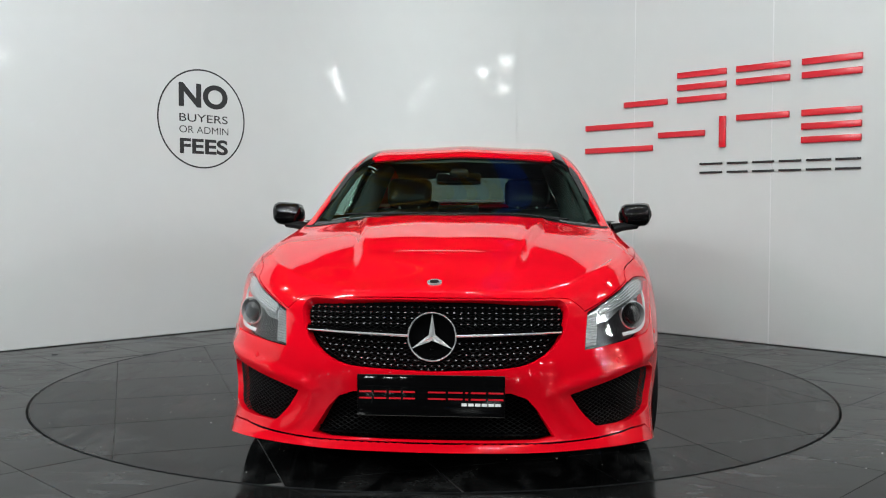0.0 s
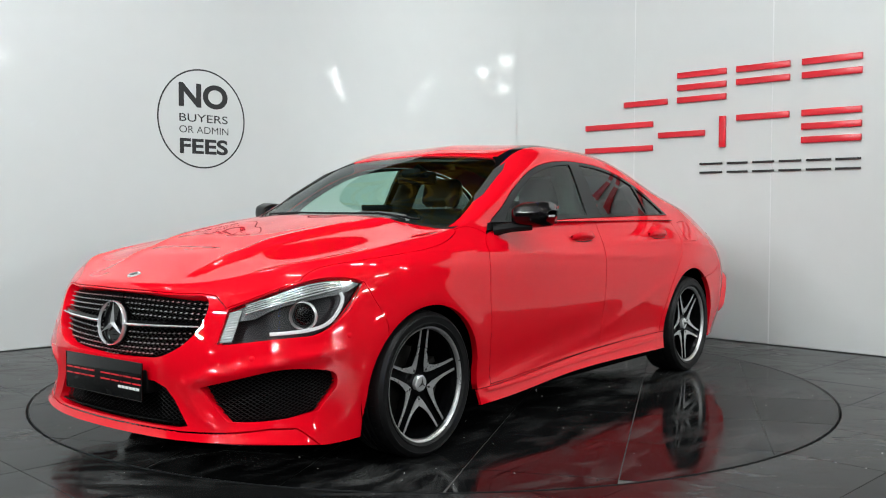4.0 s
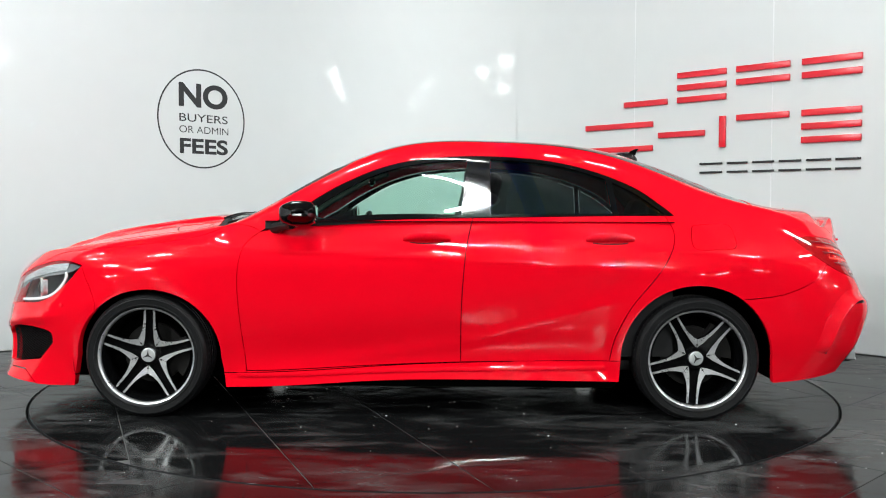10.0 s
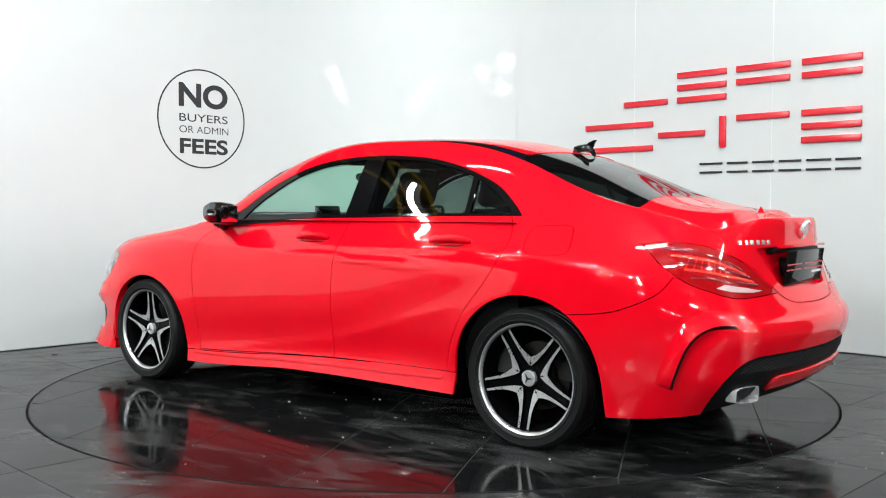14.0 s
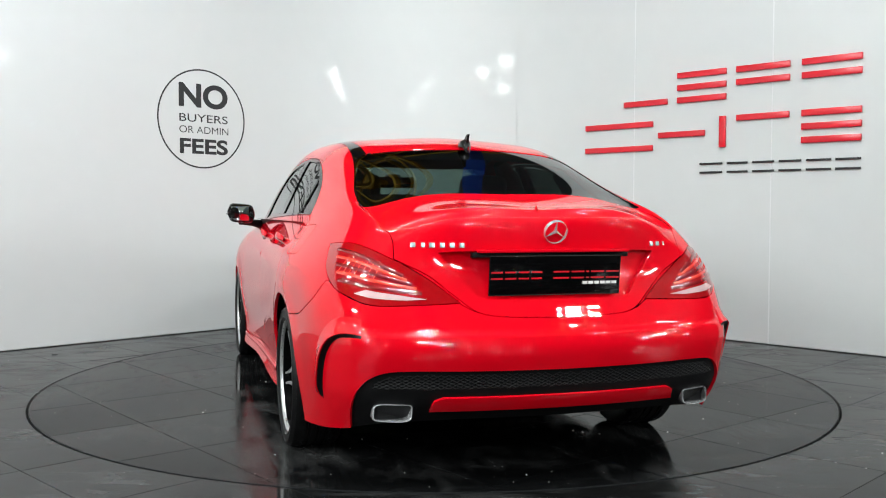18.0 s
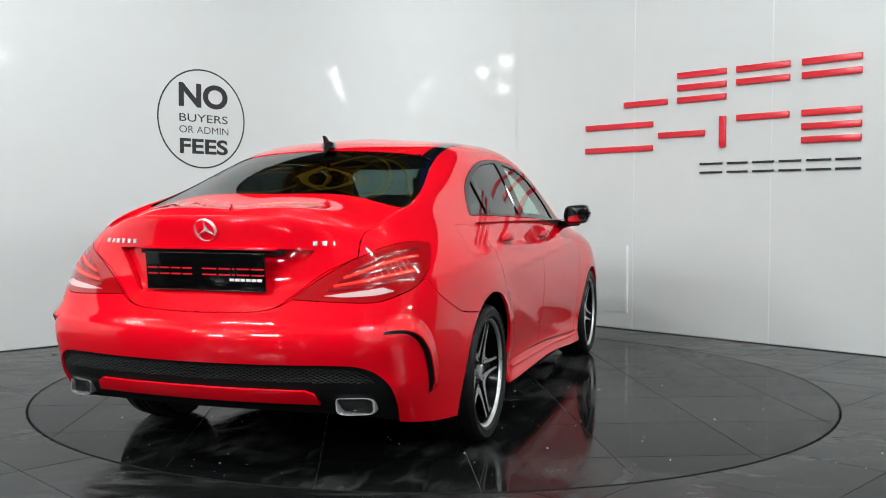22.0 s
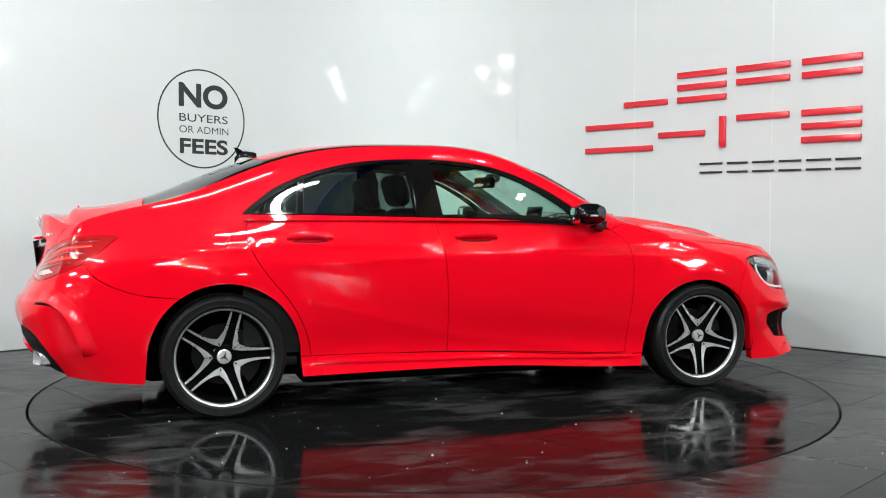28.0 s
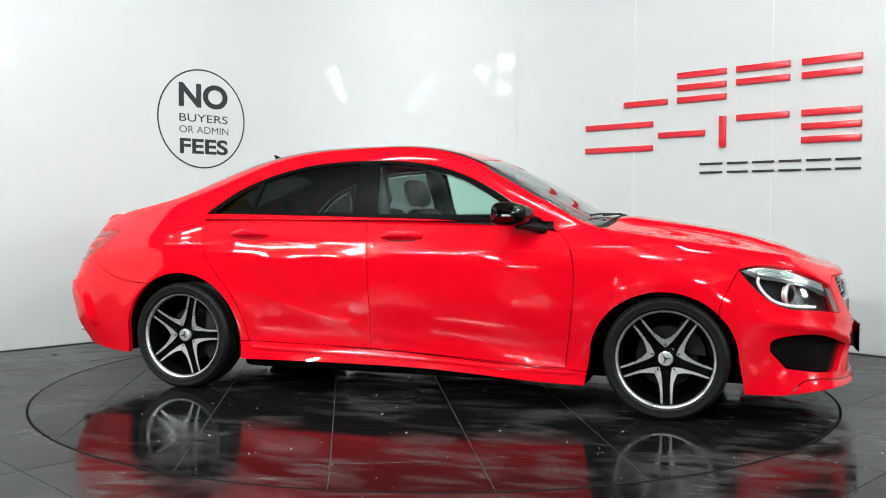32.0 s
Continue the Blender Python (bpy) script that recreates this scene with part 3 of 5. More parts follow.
def inside(poly, q):
    x, y = q[:, 0], q[:, 1]
    r = np.zeros(len(q), bool)
    n = len(poly)
    for i in range(n):
        (x0, y0), (x1, y1) = poly[i], poly[(i + 1) % n]
        if y0 == y1:
            continue
        c = ((y0 > y) != (y1 > y)) & (x < (x1 - x0) * (y - y0) / (y1 - y0) + x0)
        r ^= c
    return r


def at_x(line, x):
    """s at which the long line has that x."""
    xs = SKIN_S(GS)[:, line, 0]
    return float(np.interp(-x, -xs, GS))


SM, VM = SEG[-1], KNOT[-1]


def curve(*runs):
    """Chart points; a run of three or more is smoothed."""
    pts = []
    for r in runs:
        r = [np.array(p, float) for p in r]
        pts += smooth_path(r, 5) if len(r) > 2 else r
    clean = [pts[0]]
    for p in pts[1:]:
        if np.linalg.norm(p - clean[-1]) > 3e-3:
            clean.append(p)
    if np.linalg.norm(clean[0] - clean[-1]) < 3e-3:
        clean.pop()
    return np.array(clean)


def C(k, a, b):
    return chart({"f": "front", "r": "rear", "s": "side", "t": "top"}[k], a, b)


def arch_side(cx, cz, rx, rz, flare, n=30):
    """A wheel opening: half an ellipse over the hub, then sides that run out a little."""
    pts = [C("s", cx + rx + flare, 0.2)]
    for i in range(n + 1):
        a = math.pi * i / n
        pts.append(C("s", cx + rx * math.cos(a), cz + rz * math.sin(a)))
    pts.append(C("s", cx - rx - flare, 0.2))
    s0, s1 = pts[0][0], pts[-1][0]
    return np.array(pts + [(s1 + 0.012, -0.02), (s0 - 0.012, -0.02)])


BELT_V = 0.735
S8, S10 = SEG[8], SEG[10]
s_hood_end = at_x(9, 1.075)
s_ws0, s_ws1 = at_x(9, 1.045), at_x(9, 0.30)
s_rw0, s_rw1 = at_x(9, -1.12), at_x(9, -1.70)

REGIONS = []
DIFF = curve([(SM + .02, .262), (5.50, .265), (5.30, .268), (5.20, .260), (5.13, .218), (5.08, .15), (5.04, .08), (4.97, -.02)], [(SM + .02, -.02)])
FOG = curve([(.503, .236), (.552, .17), (.61, .114)], [(.61, .114), (.82, .108), (.946, .107)], [(.946, .107), (1.022, .198)], [(1.022, .198), (1.002, .259), (.821, .290), (.65, .268), (.503, .236)])


def region(name, poly, material, sides=True, removed=False, gap=0.0022):
    REGIONS.append(dict(name=name, poly=np.asarray(poly, float), mat=material, sides=sides, removed=removed, gap=gap))


def define_regions():
    region("arch_front", arch_side(1.338, 0.30, 0.355, 0.330, 0.018), None, removed=True)
    region("arch_rear", arch_side(-1.345, 0.30, 0.366, 0.362, 0.008), None, removed=True)
    # side glass inside its black surround
    top = [(0.70, 0.985), (0.588, 1.045), (0.47, 1.12), (0.30, 1.205), (0.13, 1.262), (-0.04, 1.290), (-0.30, 1.303), (-0.567, 1.288), (-0.745, 1.258), (-0.925, 1.205), (-1.076, 1.138), (-1.183, 1.062), (-1.255, 1.000)]
    pane_f = outline("side", [(0.60, 0.972), (0.50, 1.055), (0.30, 1.172), (0.13, 1.235), (-0.04, 1.266), (-0.225, 1.282)], [(-0.225, 1.282), (-0.195, 1.003)], [(-0.195, 1.003), (0.60, 0.972)])
    pane_r = outline("side", [(-0.345, 1.284), (-0.567, 1.268), (-0.745, 1.238), (-0.925, 1.182)], [(-0.925, 1.182), (-0.945, 1.010)], [(-0.945, 1.010), (-0.345, 1.005)])
    pane_q = outline("side", [(-0.960, 1.166), (-1.076, 1.105), (-1.16, 1.045), (-1.205, 1.010)], [(-1.205, 1.010), (-0.978, 1.010)])
    region("front_window", pane_f, CLEAR, gap=0.001)
    region("rear_window_side", pane_r, TINT, gap=0.001)
    region("quarter_window", pane_q, TINT, gap=0.001)
    region("window_surround", outline("side", top, [(-1.255, 1.000), (-0.6, 0.993), (0.0, 0.981), (0.47, 0.957), (0.69, 0.935), (0.80, 0.918)], [(0.80, 0.918), (0.70, 0.985)]), BLACK)
    # lamps, grille and intakes
    region("headlight", curve([(.597, .557), (.765, .606), (.974, .640), (1.09, .625), (1.172, .590)], [(1.172, .590), (1.113, .519), (1.016, .440), (.93, .412)], [(.93, .410), (.765, .413), (.562, .411)], [(.562, .411), (.597, .557)]), LENS)
    gp = [C("f", y, z) for y, z in ((.02, .700), (.22, .700), (.42, .699), (.465, .690), (.482, .655), (.470, .600), (.437, .545), (.38, .500), (.30, .470), (.16, .457), (.02, .452))]
    region("grille", np.array([(-0.02, gp[0][1])] + [tuple(p) for p in curve(gp)] + [(-0.02, gp[-1][1])]), VOID, False, gap=0.001)
    region("fog_intake", FOG, VOID, gap=0.001)
    region("lower_intake", np.array([(-0.02, C("f", 0, .377)[1]), C("f", .28, .375), C("f", .335, .355), C("f", .375, .31), C("f", .435, .222), C("f", .38, .213), C("f", .2, .212), (-0.02, C("f", 0, .212)[1])]), VOID, False, gap=0.001)
    region("tail_light", curve([C("r", .365, .690), C("r", .46, .765), C("r", .565, .834)], [C("r", .565, .834), (5.09, .690), (4.98, .693), (4.83, .686), (4.703, .671)], [(4.703, .671), (4.76, .635), (4.815, .602), (4.92, .56), (5.009, .545)], [(5.009, .545), C("r", .68, .684), C("r", .55, .683), C("r", .365, .690)]), REDLENS)
    region("plate_recess", np.array([(SM + .02, C("r", 0, .874)[1]), C("r", .30, .872), C("r", .43, .868), C("r", .30, .715), C("r", .26, .703), (SM + .02, C("r", 0, .70)[1])]), PAINT, False, gap=0.001)
    region("rear_insert", np.array([(SM + .02, .125), (5.40, .125), (5.365, .105), (5.345, .05), (SM + .02, .05)]), PAINT, False)
    region("diffuser", DIFF, PLASTIC, False)
    # glass front and rear, cowl, roof
    region("windscreen", curve([(s_ws0, 1.03), (s_ws0 + .25, 1.085), (2.50, 1.125), (2.585, 1.17)], [(2.61, 1.2), (2.655, 1.4), (2.665, VM + .02)], [(s_ws0, VM + .02), (s_ws0, 1.03)]), CLEAR, False, gap=0.001)
    region("rear_window", curve([(s_rw0 + .02, VM + .02), (s_rw0 + .02, 1.4), (s_rw0 + .03, 1.15), (s_rw0 + .10, 1.085)], [(s_rw0 + .10, 1.085), (4.36, 1.025), (4.575, 0.99)], [(4.575, 0.99), (4.58, 1.10), (4.55, 1.4), (4.54, VM + .02)]), TINT, False, gap=0.001)
    region("cowl", curve([(s_hood_end, VM + .02), (s_hood_end, 1.0), (s_hood_end + .02, .93)], [(s_ws0 + .02, .93), (s_ws0 + .004, 1.01)], [(s_ws0 + .004, 1.01), (s_ws0 + .004, VM + .02)]), PLASTIC, False)
    region("hood", curve([(-0.02, C("f", .02, .709)[1]), C("f", .22, .709), C("f", .42, .708)], [C("f", .49, .702), (.58, .572)], [(.585, .565), (.765, .614), (.88, .640)], [(.90, .645), (.96, .69), (1.05, .716), (1.2, .715), (1.45, .712), (1.70, .722), (1.84, .785), (1.875, .87)], [(s_hood_end - .005, .95), (s_hood_end - .005, 1.3), (s_hood_end - .005, VM + .02)], [(-0.02, VM + .02)]), PAINT, False)
    sr_end = 4.575
    region("roof", curve([(2.677, VM + .02), (2.667, 1.4), (2.635, 1.25), (2.622, 1.18)], [(2.622, 1.18), (0.5 * (s_ws1 + s_rw0), 1.178), (s_rw0 + .05, 1.175)], [(s_rw0 + .05, 1.175), (s_rw0 + .012, 1.22), (s_rw0 + .01, VM + .02)]), PAINT, False, gap=0.001)
    region("roof_strip", curve([(s_ws0 + .05, 1.04), (s_ws0 + .25, 1.066), (s_ws1, 1.125), (0.5 * (s_ws1 + s_rw0), 1.135), (s_rw0, 1.100), (4.36, 1.010), (4.575, 0.978)], [(4.592, 0.985), (4.57, 1.2)], [(s_rw0 + .02, 1.2), (2.63, 1.2)], [(s_ws0 + .05, 1.2), (s_ws0 + .01, 1.03)]), BLACK, False, gap=0.001)
    region("trunk_lid", curve([(sr_end - .025, VM + .02), (sr_end - .015, 1.4), (sr_end + .01, 1.1), (4.62, 1.03)], [(4.62, 1.03), (4.72, .98), (4.90, .93), (5.05, .87), (5.14, .80), (5.18, .73)], [C("r", .585, .845), C("r", .565, .834)], [C("r", .565, .834), C("r", .47, .785), C("r", .385, .715), C("r", .30, .655), C("r", .18, .640), (SM + .02, C("r", 0.0, .636)[1])], [(SM + .02, VM + .02)]), PAINT, False)
    region("fuel_flap", curve([(4.20, .705), (4.29, .710), (4.385, .708), (4.405, .665), (4.395, .628), (4.30, .620), (4.20, .622), (4.185, .665), (4.20, .705)]), PAINT)
    # doors and sills
    region("side_skirt", outline("side", [(1.05, 0.222), (0.47, 0.238), (-0.2, 0.277), (-1.05, 0.290)]).tolist() + [(at_x(2, -1.05), -0.02), (at_x(2, 1.05), -0.02)], PAINT)
    region("front_door", outline("side", [(0.80, 0.916), (0.868, 0.851), (0.899, 0.703), (0.889, 0.512), (0.858, 0.230)], [(0.858, 0.228), (-0.197, 0.279)], [(-0.197, 0.279), (-0.199, 0.531), (-0.219, 0.81), (-0.257, 0.998)], [(-0.257, 0.998), (0.30, 0.985), (0.80, 0.916)]), PAINT)
    region("rear_door", outline("side", [(-0.257, 0.998), (-0.219, 0.81), (-0.199, 0.531), (-0.197, 0.279)], [(-0.197, 0.279), (-0.924, 0.289)], [(-0.924, 0.289), (-0.952, 0.412), (-1.023, 0.553), (-1.138, 0.695), (-1.224, 0.837), (-1.240, 0.925), (-1.200, 1.008)], [(-1.200, 1.008), (-0.257, 0.998)]), PAINT)
    # bumpers and wings
    region("front_lip", np.array([(-.02, .062), (.40, .062), (.60, .066), (.76, .075), (.86, .06), (.97, -.02), (-.02, -.02)]), PAINT, False, gap=0.004)
    region("front_bumper", curve([(-0.02, 1.25), (.20, 1.235), (.445, 1.165), (.60, .97), (.68, .85), (.80, .77)], [(.80, .77), (.80, .60)], [(1.172, .590), (1.205, .52), (1.238, .458), (1.26, .40)], [(1.27, .30), (at_x(2, 1.60), -.02), (-.02, -.02)]), PAINT, False)
    region("rear_bumper", curve([(SM + .02, C("r", 0, .636)[1]), C("r", .18, .640)], [C("r", .18, .640), C("r", .30, .655), C("r", .375, .692)], [C("r", .375, .70), C("r", .60, .72), (5.0, .56)], [(4.856, .575), (4.787, .503), (4.62, .419), (4.439, .389), (4.40, .386)], [(4.40, .30), (at_x(2, -1.60), -.02), (SM + .02, -.02)]), PAINT, False)
    region("front_wing", np.array([(.80, .55), (.80, .78), (1.2, .72), (1.45, .717), (1.70, .73), (1.84, .80), (1.875, .875), (1.95, .86), C("s", 0.80, 0.916), C("s", 0.868, 0.851), C("s", 0.899, 0.703), C("s", 0.889, 0.512), C("s", 0.858, 0.228), (at_x(2, .97), -.02), (at_x(2, 1.60), -.02)]), PAINT)


define_regions()


def build_chart():
    verts, edges = [], []

    def add(poly, closed=True):
        k = len(verts)
        n = len(poly)
        pts = []
        for i in range(n if closed else n - 1):
            a, b = np.array(poly[i]), np.array(poly[(i + 1) % n])
            m = max(1, int(np.linalg.norm(b - a) / 0.03))
            pts += [a + (b - a) * j / m for j in range(m)]
        if not closed:
            pts.append(np.array(poly[-1]))
        verts.extend(pts)
        m = len(pts)
        for i in range(m if closed else m - 1):
            edges.append((k + i, k + (i + 1) % m))
        return pts

    add([(0, 0), (SM, 0), (SM, VM), (0, VM)])
    fixed = []
    for r in REGIONS:
        fixed += add(r["poly"])
    F = np.array(fixed)
    ss = np.linspace(0, SM, 200)
    vv = np.linspace(0, VM, 84)
    cell = {}
    for p in F:
        cell.setdefault((int(p[0] / 0.03), int(p[1] / 0.02)), []).append(p)
    for s in ss[1:-1]:
        for v in vv[1:-1]:
            i, j = int(s / 0.03), int(v / 0.02)
            near = False
            for a in (-1, 0, 1):
                for b in (-1, 0, 1):
                    for p in cell.get((i + a, j + b), ()):
                        if abs(p[0] - s) < 0.012 and abs(p[1] - v) < 0.009:
                            near = True
            if not near:
                verts.append(np.array((s, v)))
    from mathutils.geometry import delaunay_2d_cdt
    out = delaunay_2d_cdt([Vector((float(a), float(b))) for a, b in verts], edges, [], 0, 1e-5)
    V2 = np.array([(p.x, p.y) for p in out[0]])
    T = np.array(out[2])
    cen = V2[T].mean(1)
    ok = (cen[:, 0] > 0) & (cen[:, 0] < SM) & (cen[:, 1] > 0) & (cen[:, 1] < VM)
    T, cen = T[ok], cen[ok]
    tag = np.full(len(T), -1)
    for i, r in enumerate(REGIONS):
        hit = inside(r["poly"], cen) & (tag < 0)
        tag[hit] = i
    return V2, T, tag


CV, CT, CTAG = build_chart()
CV = np.clip(CV, (0, 0), (SM, VM))
CP = skin(CV[:, 0], CV[:, 1])


def skin_normals(S, V):
    e = 2e-3
    a = skin(np.clip(S + e, 0, SM), V) - skin(np.clip(S - e, 0, SM), V)
    b = skin(S, np.clip(V + e, 0, VM)) - skin(S, np.clip(V - e, 0, VM))
    n = np.cross(b, a)
    n /= np.maximum(np.linalg.norm(n, axis=1), 1e-9)[:, None]
    n[(V > VM - 1e-4) | (S < 1e-4) | (S > SM - 1e-4), 1] = 0
    n /= np.maximum(np.linalg.norm(n, axis=1), 1e-9)[:, None]
    return n


CN = skin_normals(CV[:, 0], CV[:, 1])
_far = CP[:, 1] > 0.85
if (CN[_far, 1] < 0).mean() > 0.5:
    CN = -CN
CENTRE = (CV[:, 1] > VM - 1e-4) | (CV[:, 0] < 1e-4) | (CV[:, 0] > SM - 1e-4)
CP[CENTRE, 1] = 0.0


def panel(name, tri, material, parent, mirror, both, gap=0.002, flange=0.014, sink=0.0, label=""):
    """One body panel from chart triangles, its edges turned in; both: with its mirror half in the same mesh."""
    used = np.unique(tri)
    idx = {int(u): i for i, u in enumerate(used)}
    P, N, mid = CP[used].copy(), CN[used].copy(), CENTRE[used]
    F = [tuple(idx[int(q)] for q in t) for t in tri]
    # turn every triangle to face outwards
    F2 = []
    for a, b, c in F:
        n = np.cross(P[b] - P[a], P[c] - P[a])
        F2.append((a, b, c) if n @ (N[a] + N[b] + N[c]) > 0 else (a, c, b))
    F = F2
    cnt = {}
    for t in F:
        for k in range(3):
            cnt[(t[k], t[(k + 1) % 3])] = 1
    border = [(a, b) for a, b in cnt if (b, a) not in cnt and not (mid[a] and mid[b])]
    shift = np.zeros_like(P)
    for a, b in border:
        d = P[b] - P[a]
        n = N[a] + N[b]
        w = np.cross(n, d)
        w /= max(np.linalg.norm(w), 1e-9)
        shift[a] += w
        shift[b] += w
    ln = np.linalg.norm(shift, axis=1)
    on = ln > 1e-6
    shift[on] /= ln[on][:, None]
    shift[mid, 1] = 0
    Q = P + shift * gap - N * sink
    verts, norms, faces = [], [], []

    def half(sign):
        base = len(verts)
        s = np.array((1, sign, 1))
        for q, n in zip(Q, N):
            verts.append(q * s)
            norms.append(n * s)
        for a, b, c in F:
            faces.append((base + a, base + b, base + c) if sign > 0 else (base + a, base + c, base + b))
        ring = {}
        for a, b in border:
            for v in (a, b):
                if v not in ring:
                    ring[v] = len(verts)
                    out = -shift[v] * 0.8 + N[v] * 0.25
                    out /= max(np.linalg.norm(out), 1e-9)
                    verts.append(Q[v] * s)
                    norms.append(out * s)
                    verts.append((Q[v] - N[v] * flange + shift[v] * 0.001) * s)
                    norms.append(out * s)
            f = (ring[a], ring[a] + 1, ring[b] + 1, ring[b])
            faces.append(f if sign > 0 else f[::-1])
    if both:
        half(1)
        half(-1)
    else:
        half(-1 if mirror else 1)
    me = bpy.data.meshes.new(name)
    me.from_pydata([tuple(v) for v in verts], [], faces)
    me.materials.append(material)
    me.shade_smooth()
    me.normals_split_custom_set_from_vertices([tuple(n) for n in norms])
    ob = new(name, me)
    ob.parent = parent
    if label:
        ob["label"] = label
    return ob


CAR = thing("car", "glossy red four-door coupe with black mirrors and five-spoke wheels", "car")
PANELS = {}
LABELS = {"headlight": "clear headlamp lens", "tail_light": "red tail lamp lens", "windscreen": "clear glass windscreen", "rear_window": "dark tinted rear glass", "cowl": "black plastic cowl",
          "front_window": "clear glass side window", "rear_window_side": "dark tinted side glass", "quarter_window": "dark tinted side glass", "window_surround": "gloss black window surround", "roof_strip": "gloss black roof strip"}


def build_skin():
    for i, r in enumerate(REGIONS):
        tri = CT[CTAG == i]
        if r["removed"] or not len(tri):
            continue
        if r["name"] == "fuel_flap":
            panel("fuel_flap", tri, PAINT, CAR, False, False)
            PANELS["rear_wing_patch"] = panel("rear_wing", tri, PAINT, CAR, True, False, gap=-0.001, flange=0.002)
            continue
        fl = {"front_bumper": 0.05, "trunk_lid": 0.035, "rear_bumper": 0.03, "front_wing": 0.03}.get(r["name"], 0.014)
        deep = {"grille": 0.05, "fog_intake": 0.045, "lower_intake": 0.05, "plate_recess": 0.032, "diffuser": 0.012}
        if r["name"] in deep:
            nm = {"grille": "grille_back", "fog_intake": "intake_back", "lower_intake": "lower_intake_back"}.get(r["name"], r["name"])
            for m in ((False, True) if r["sides"] else (False,)):
                PANELS[r["name"], m] = panel(nm, tri, r["mat"], CAR, m, not r["sides"], -0.003, 0.002, deep[r["name"]], LABELS.get(r["name"], ""))
            continue
        sink = 0.006 if r["name"] in ("front_window", "rear_window_side", "quarter_window") else 0.003 if r["mat"] in (CLEAR, TINT) else 0.0
        if r["sides"]:
            for m in (False, True):
                PANELS[r["name"], m] = panel(r["name"], tri, r["mat"], CAR, m, False, r["gap"], fl, sink=sink, label=LABELS.get(r["name"], ""))
        else:
            PANELS[r["name"]] = panel(r["name"], tri, r["mat"], CAR, False, True, r["gap"], fl, sink=sink, label=LABELS.get(r["name"], ""))
    tri = CT[CTAG == -1]
    for m in (False, True):
        PANELS["rear_wing", m] = panel("rear_wing", tri, PAINT, CAR, m, False)


build_skin()
# ---------- wheels ----------
def build_wheel():
    w = new("wheel")
    # outer face looks along +y; hub at the origin
    R, r = 0.303, 0.236
    bm = bmesh.new()
    prof = [(r - 0.006, 0.088), (r + 0.004, 0.098), (r + 0.014, 0.104), (r + 0.016, 0.1065), (r + 0.019, 0.1065), (r + 0.021, 0.104), (R - 0.024, 0.1065), (R - 0.022, 0.109), (R - 0.018, 0.108), (R - 0.015, 0.104), (R - 0.008, 0.098), (R - 0.002, 0.086), (R, 0.07)]
    for k in range(4):
        y = 0.062 - k * 0.034
        prof += [(R, y), (R, y - 0.022), (R - 0.006, y - 0.024), (R - 0.006, y - 0.032)]
    prof += [(R, -0.075), (R - 0.002, -0.086), (R - 0.02, -0.105), (r, -0.1), (r - 0.02, -0.09)]
    lathe(bm, prof, 72)
    tyre = part("tyre", bm, RUBBER, w, "black road tyre", 30)
    # shoulder blocks of the tread
    bm = bmesh.new()
    for k in range(58):
        for sg in (-1, 1):
            a0, a1 = 2 * math.pi * (k + 0.12 + 0.3 * (sg > 0)) / 58, 2 * math.pi * (k + 0.86 + 0.3 * (sg > 0)) / 58
            lo, hi = [], []
            for a, y, r0 in ((a0, 0.052, R - 0.004), (a1, 0.052, R - 0.004), (a1, 0.094, R - 0.012), (a0, 0.094, R - 0.012)):
                for ring, q in ((lo, r0), (hi, r0 + 0.0075)):
                    ring.append(bm.verts.new((q * math.sin(a), sg * y, q * math.cos(a))))
            bm.faces.new(hi)
            for i in range(4):
                bm.faces.new((lo[i], lo[(i + 1) % 4], hi[(i + 1) % 4], hi[i]))
    tagged(part("tread", bm, RUBBER, tyre, "black tread blocks", None), kind="stuff")
    bm = bmesh.new()
    lathe(bm, [(r - 0.009, 0.07), (r - 0.007, 0.088), (r - 0.001, 0.0965), (r + 0.0035, 0.098), (r + 0.0045, 0.094), (r, 0.088)], 72)
    part("rim_lip", bm, ALLOY, w, "bright machined rim lip", 40)
    bm = bmesh.new()
    lathe(bm, [(r - 0.012, 0.085), (r - 0.02, 0.06), (r - 0.03, 0.03), (r - 0.035, -0.03), (r - 0.012, -0.09)], 60)
    part("rim_barrel", bm, WHEELBLACK, w, "", 40)
    bm = bmesh.new()
    lathe(bm, [(0.0, -0.03), (0.15, -0.03), (0.15, -0.05), (0.0, -0.05)], 48)
    part("brake_disc", bm, CAST, w, "dark steel brake disc")
    bm = bmesh.new()
    lathe(bm, [(0.0, -0.062), (0.222, -0.062), (0.232, -0.07), (0.0, -0.07)], 48)
    part("dust_shield", bm, VOID, w, "black dust shield")
    bm = bmesh.new()
    prism(bm, [(0.19 * math.cos(radians(a)), 0.19 * math.sin(radians(a))) for a in range(150, 215, 8)] + [(0.11 * math.cos(radians(a)), 0.11 * math.sin(radians(a))) for a in range(210, 145, -8)], -0.035, 0.0)
    part("brake_caliper", bm, CAST, w, "dark grey brake caliper")

    def polar(rad, deg, y):
        return Vector((rad * math.sin(radians(deg)), y, rad * math.cos(radians(deg))))
    window = smooth_path([(0.093, 36.0), (0.099, 30.0), (0.112, 21.5), (0.136, 14.2), (0.175, 9.6), (0.230, 6.9)], 3)
    pocket = smooth_path([(0.054, 34.0), (0.066, 24.0), (0.088, 14.5), (0.134, 8.2), (0.174, 6.0), (0.230, 4.6)], 3)

    def face_y(q):
        return 0.056 + 0.022 * (q - 0.05) / 0.19
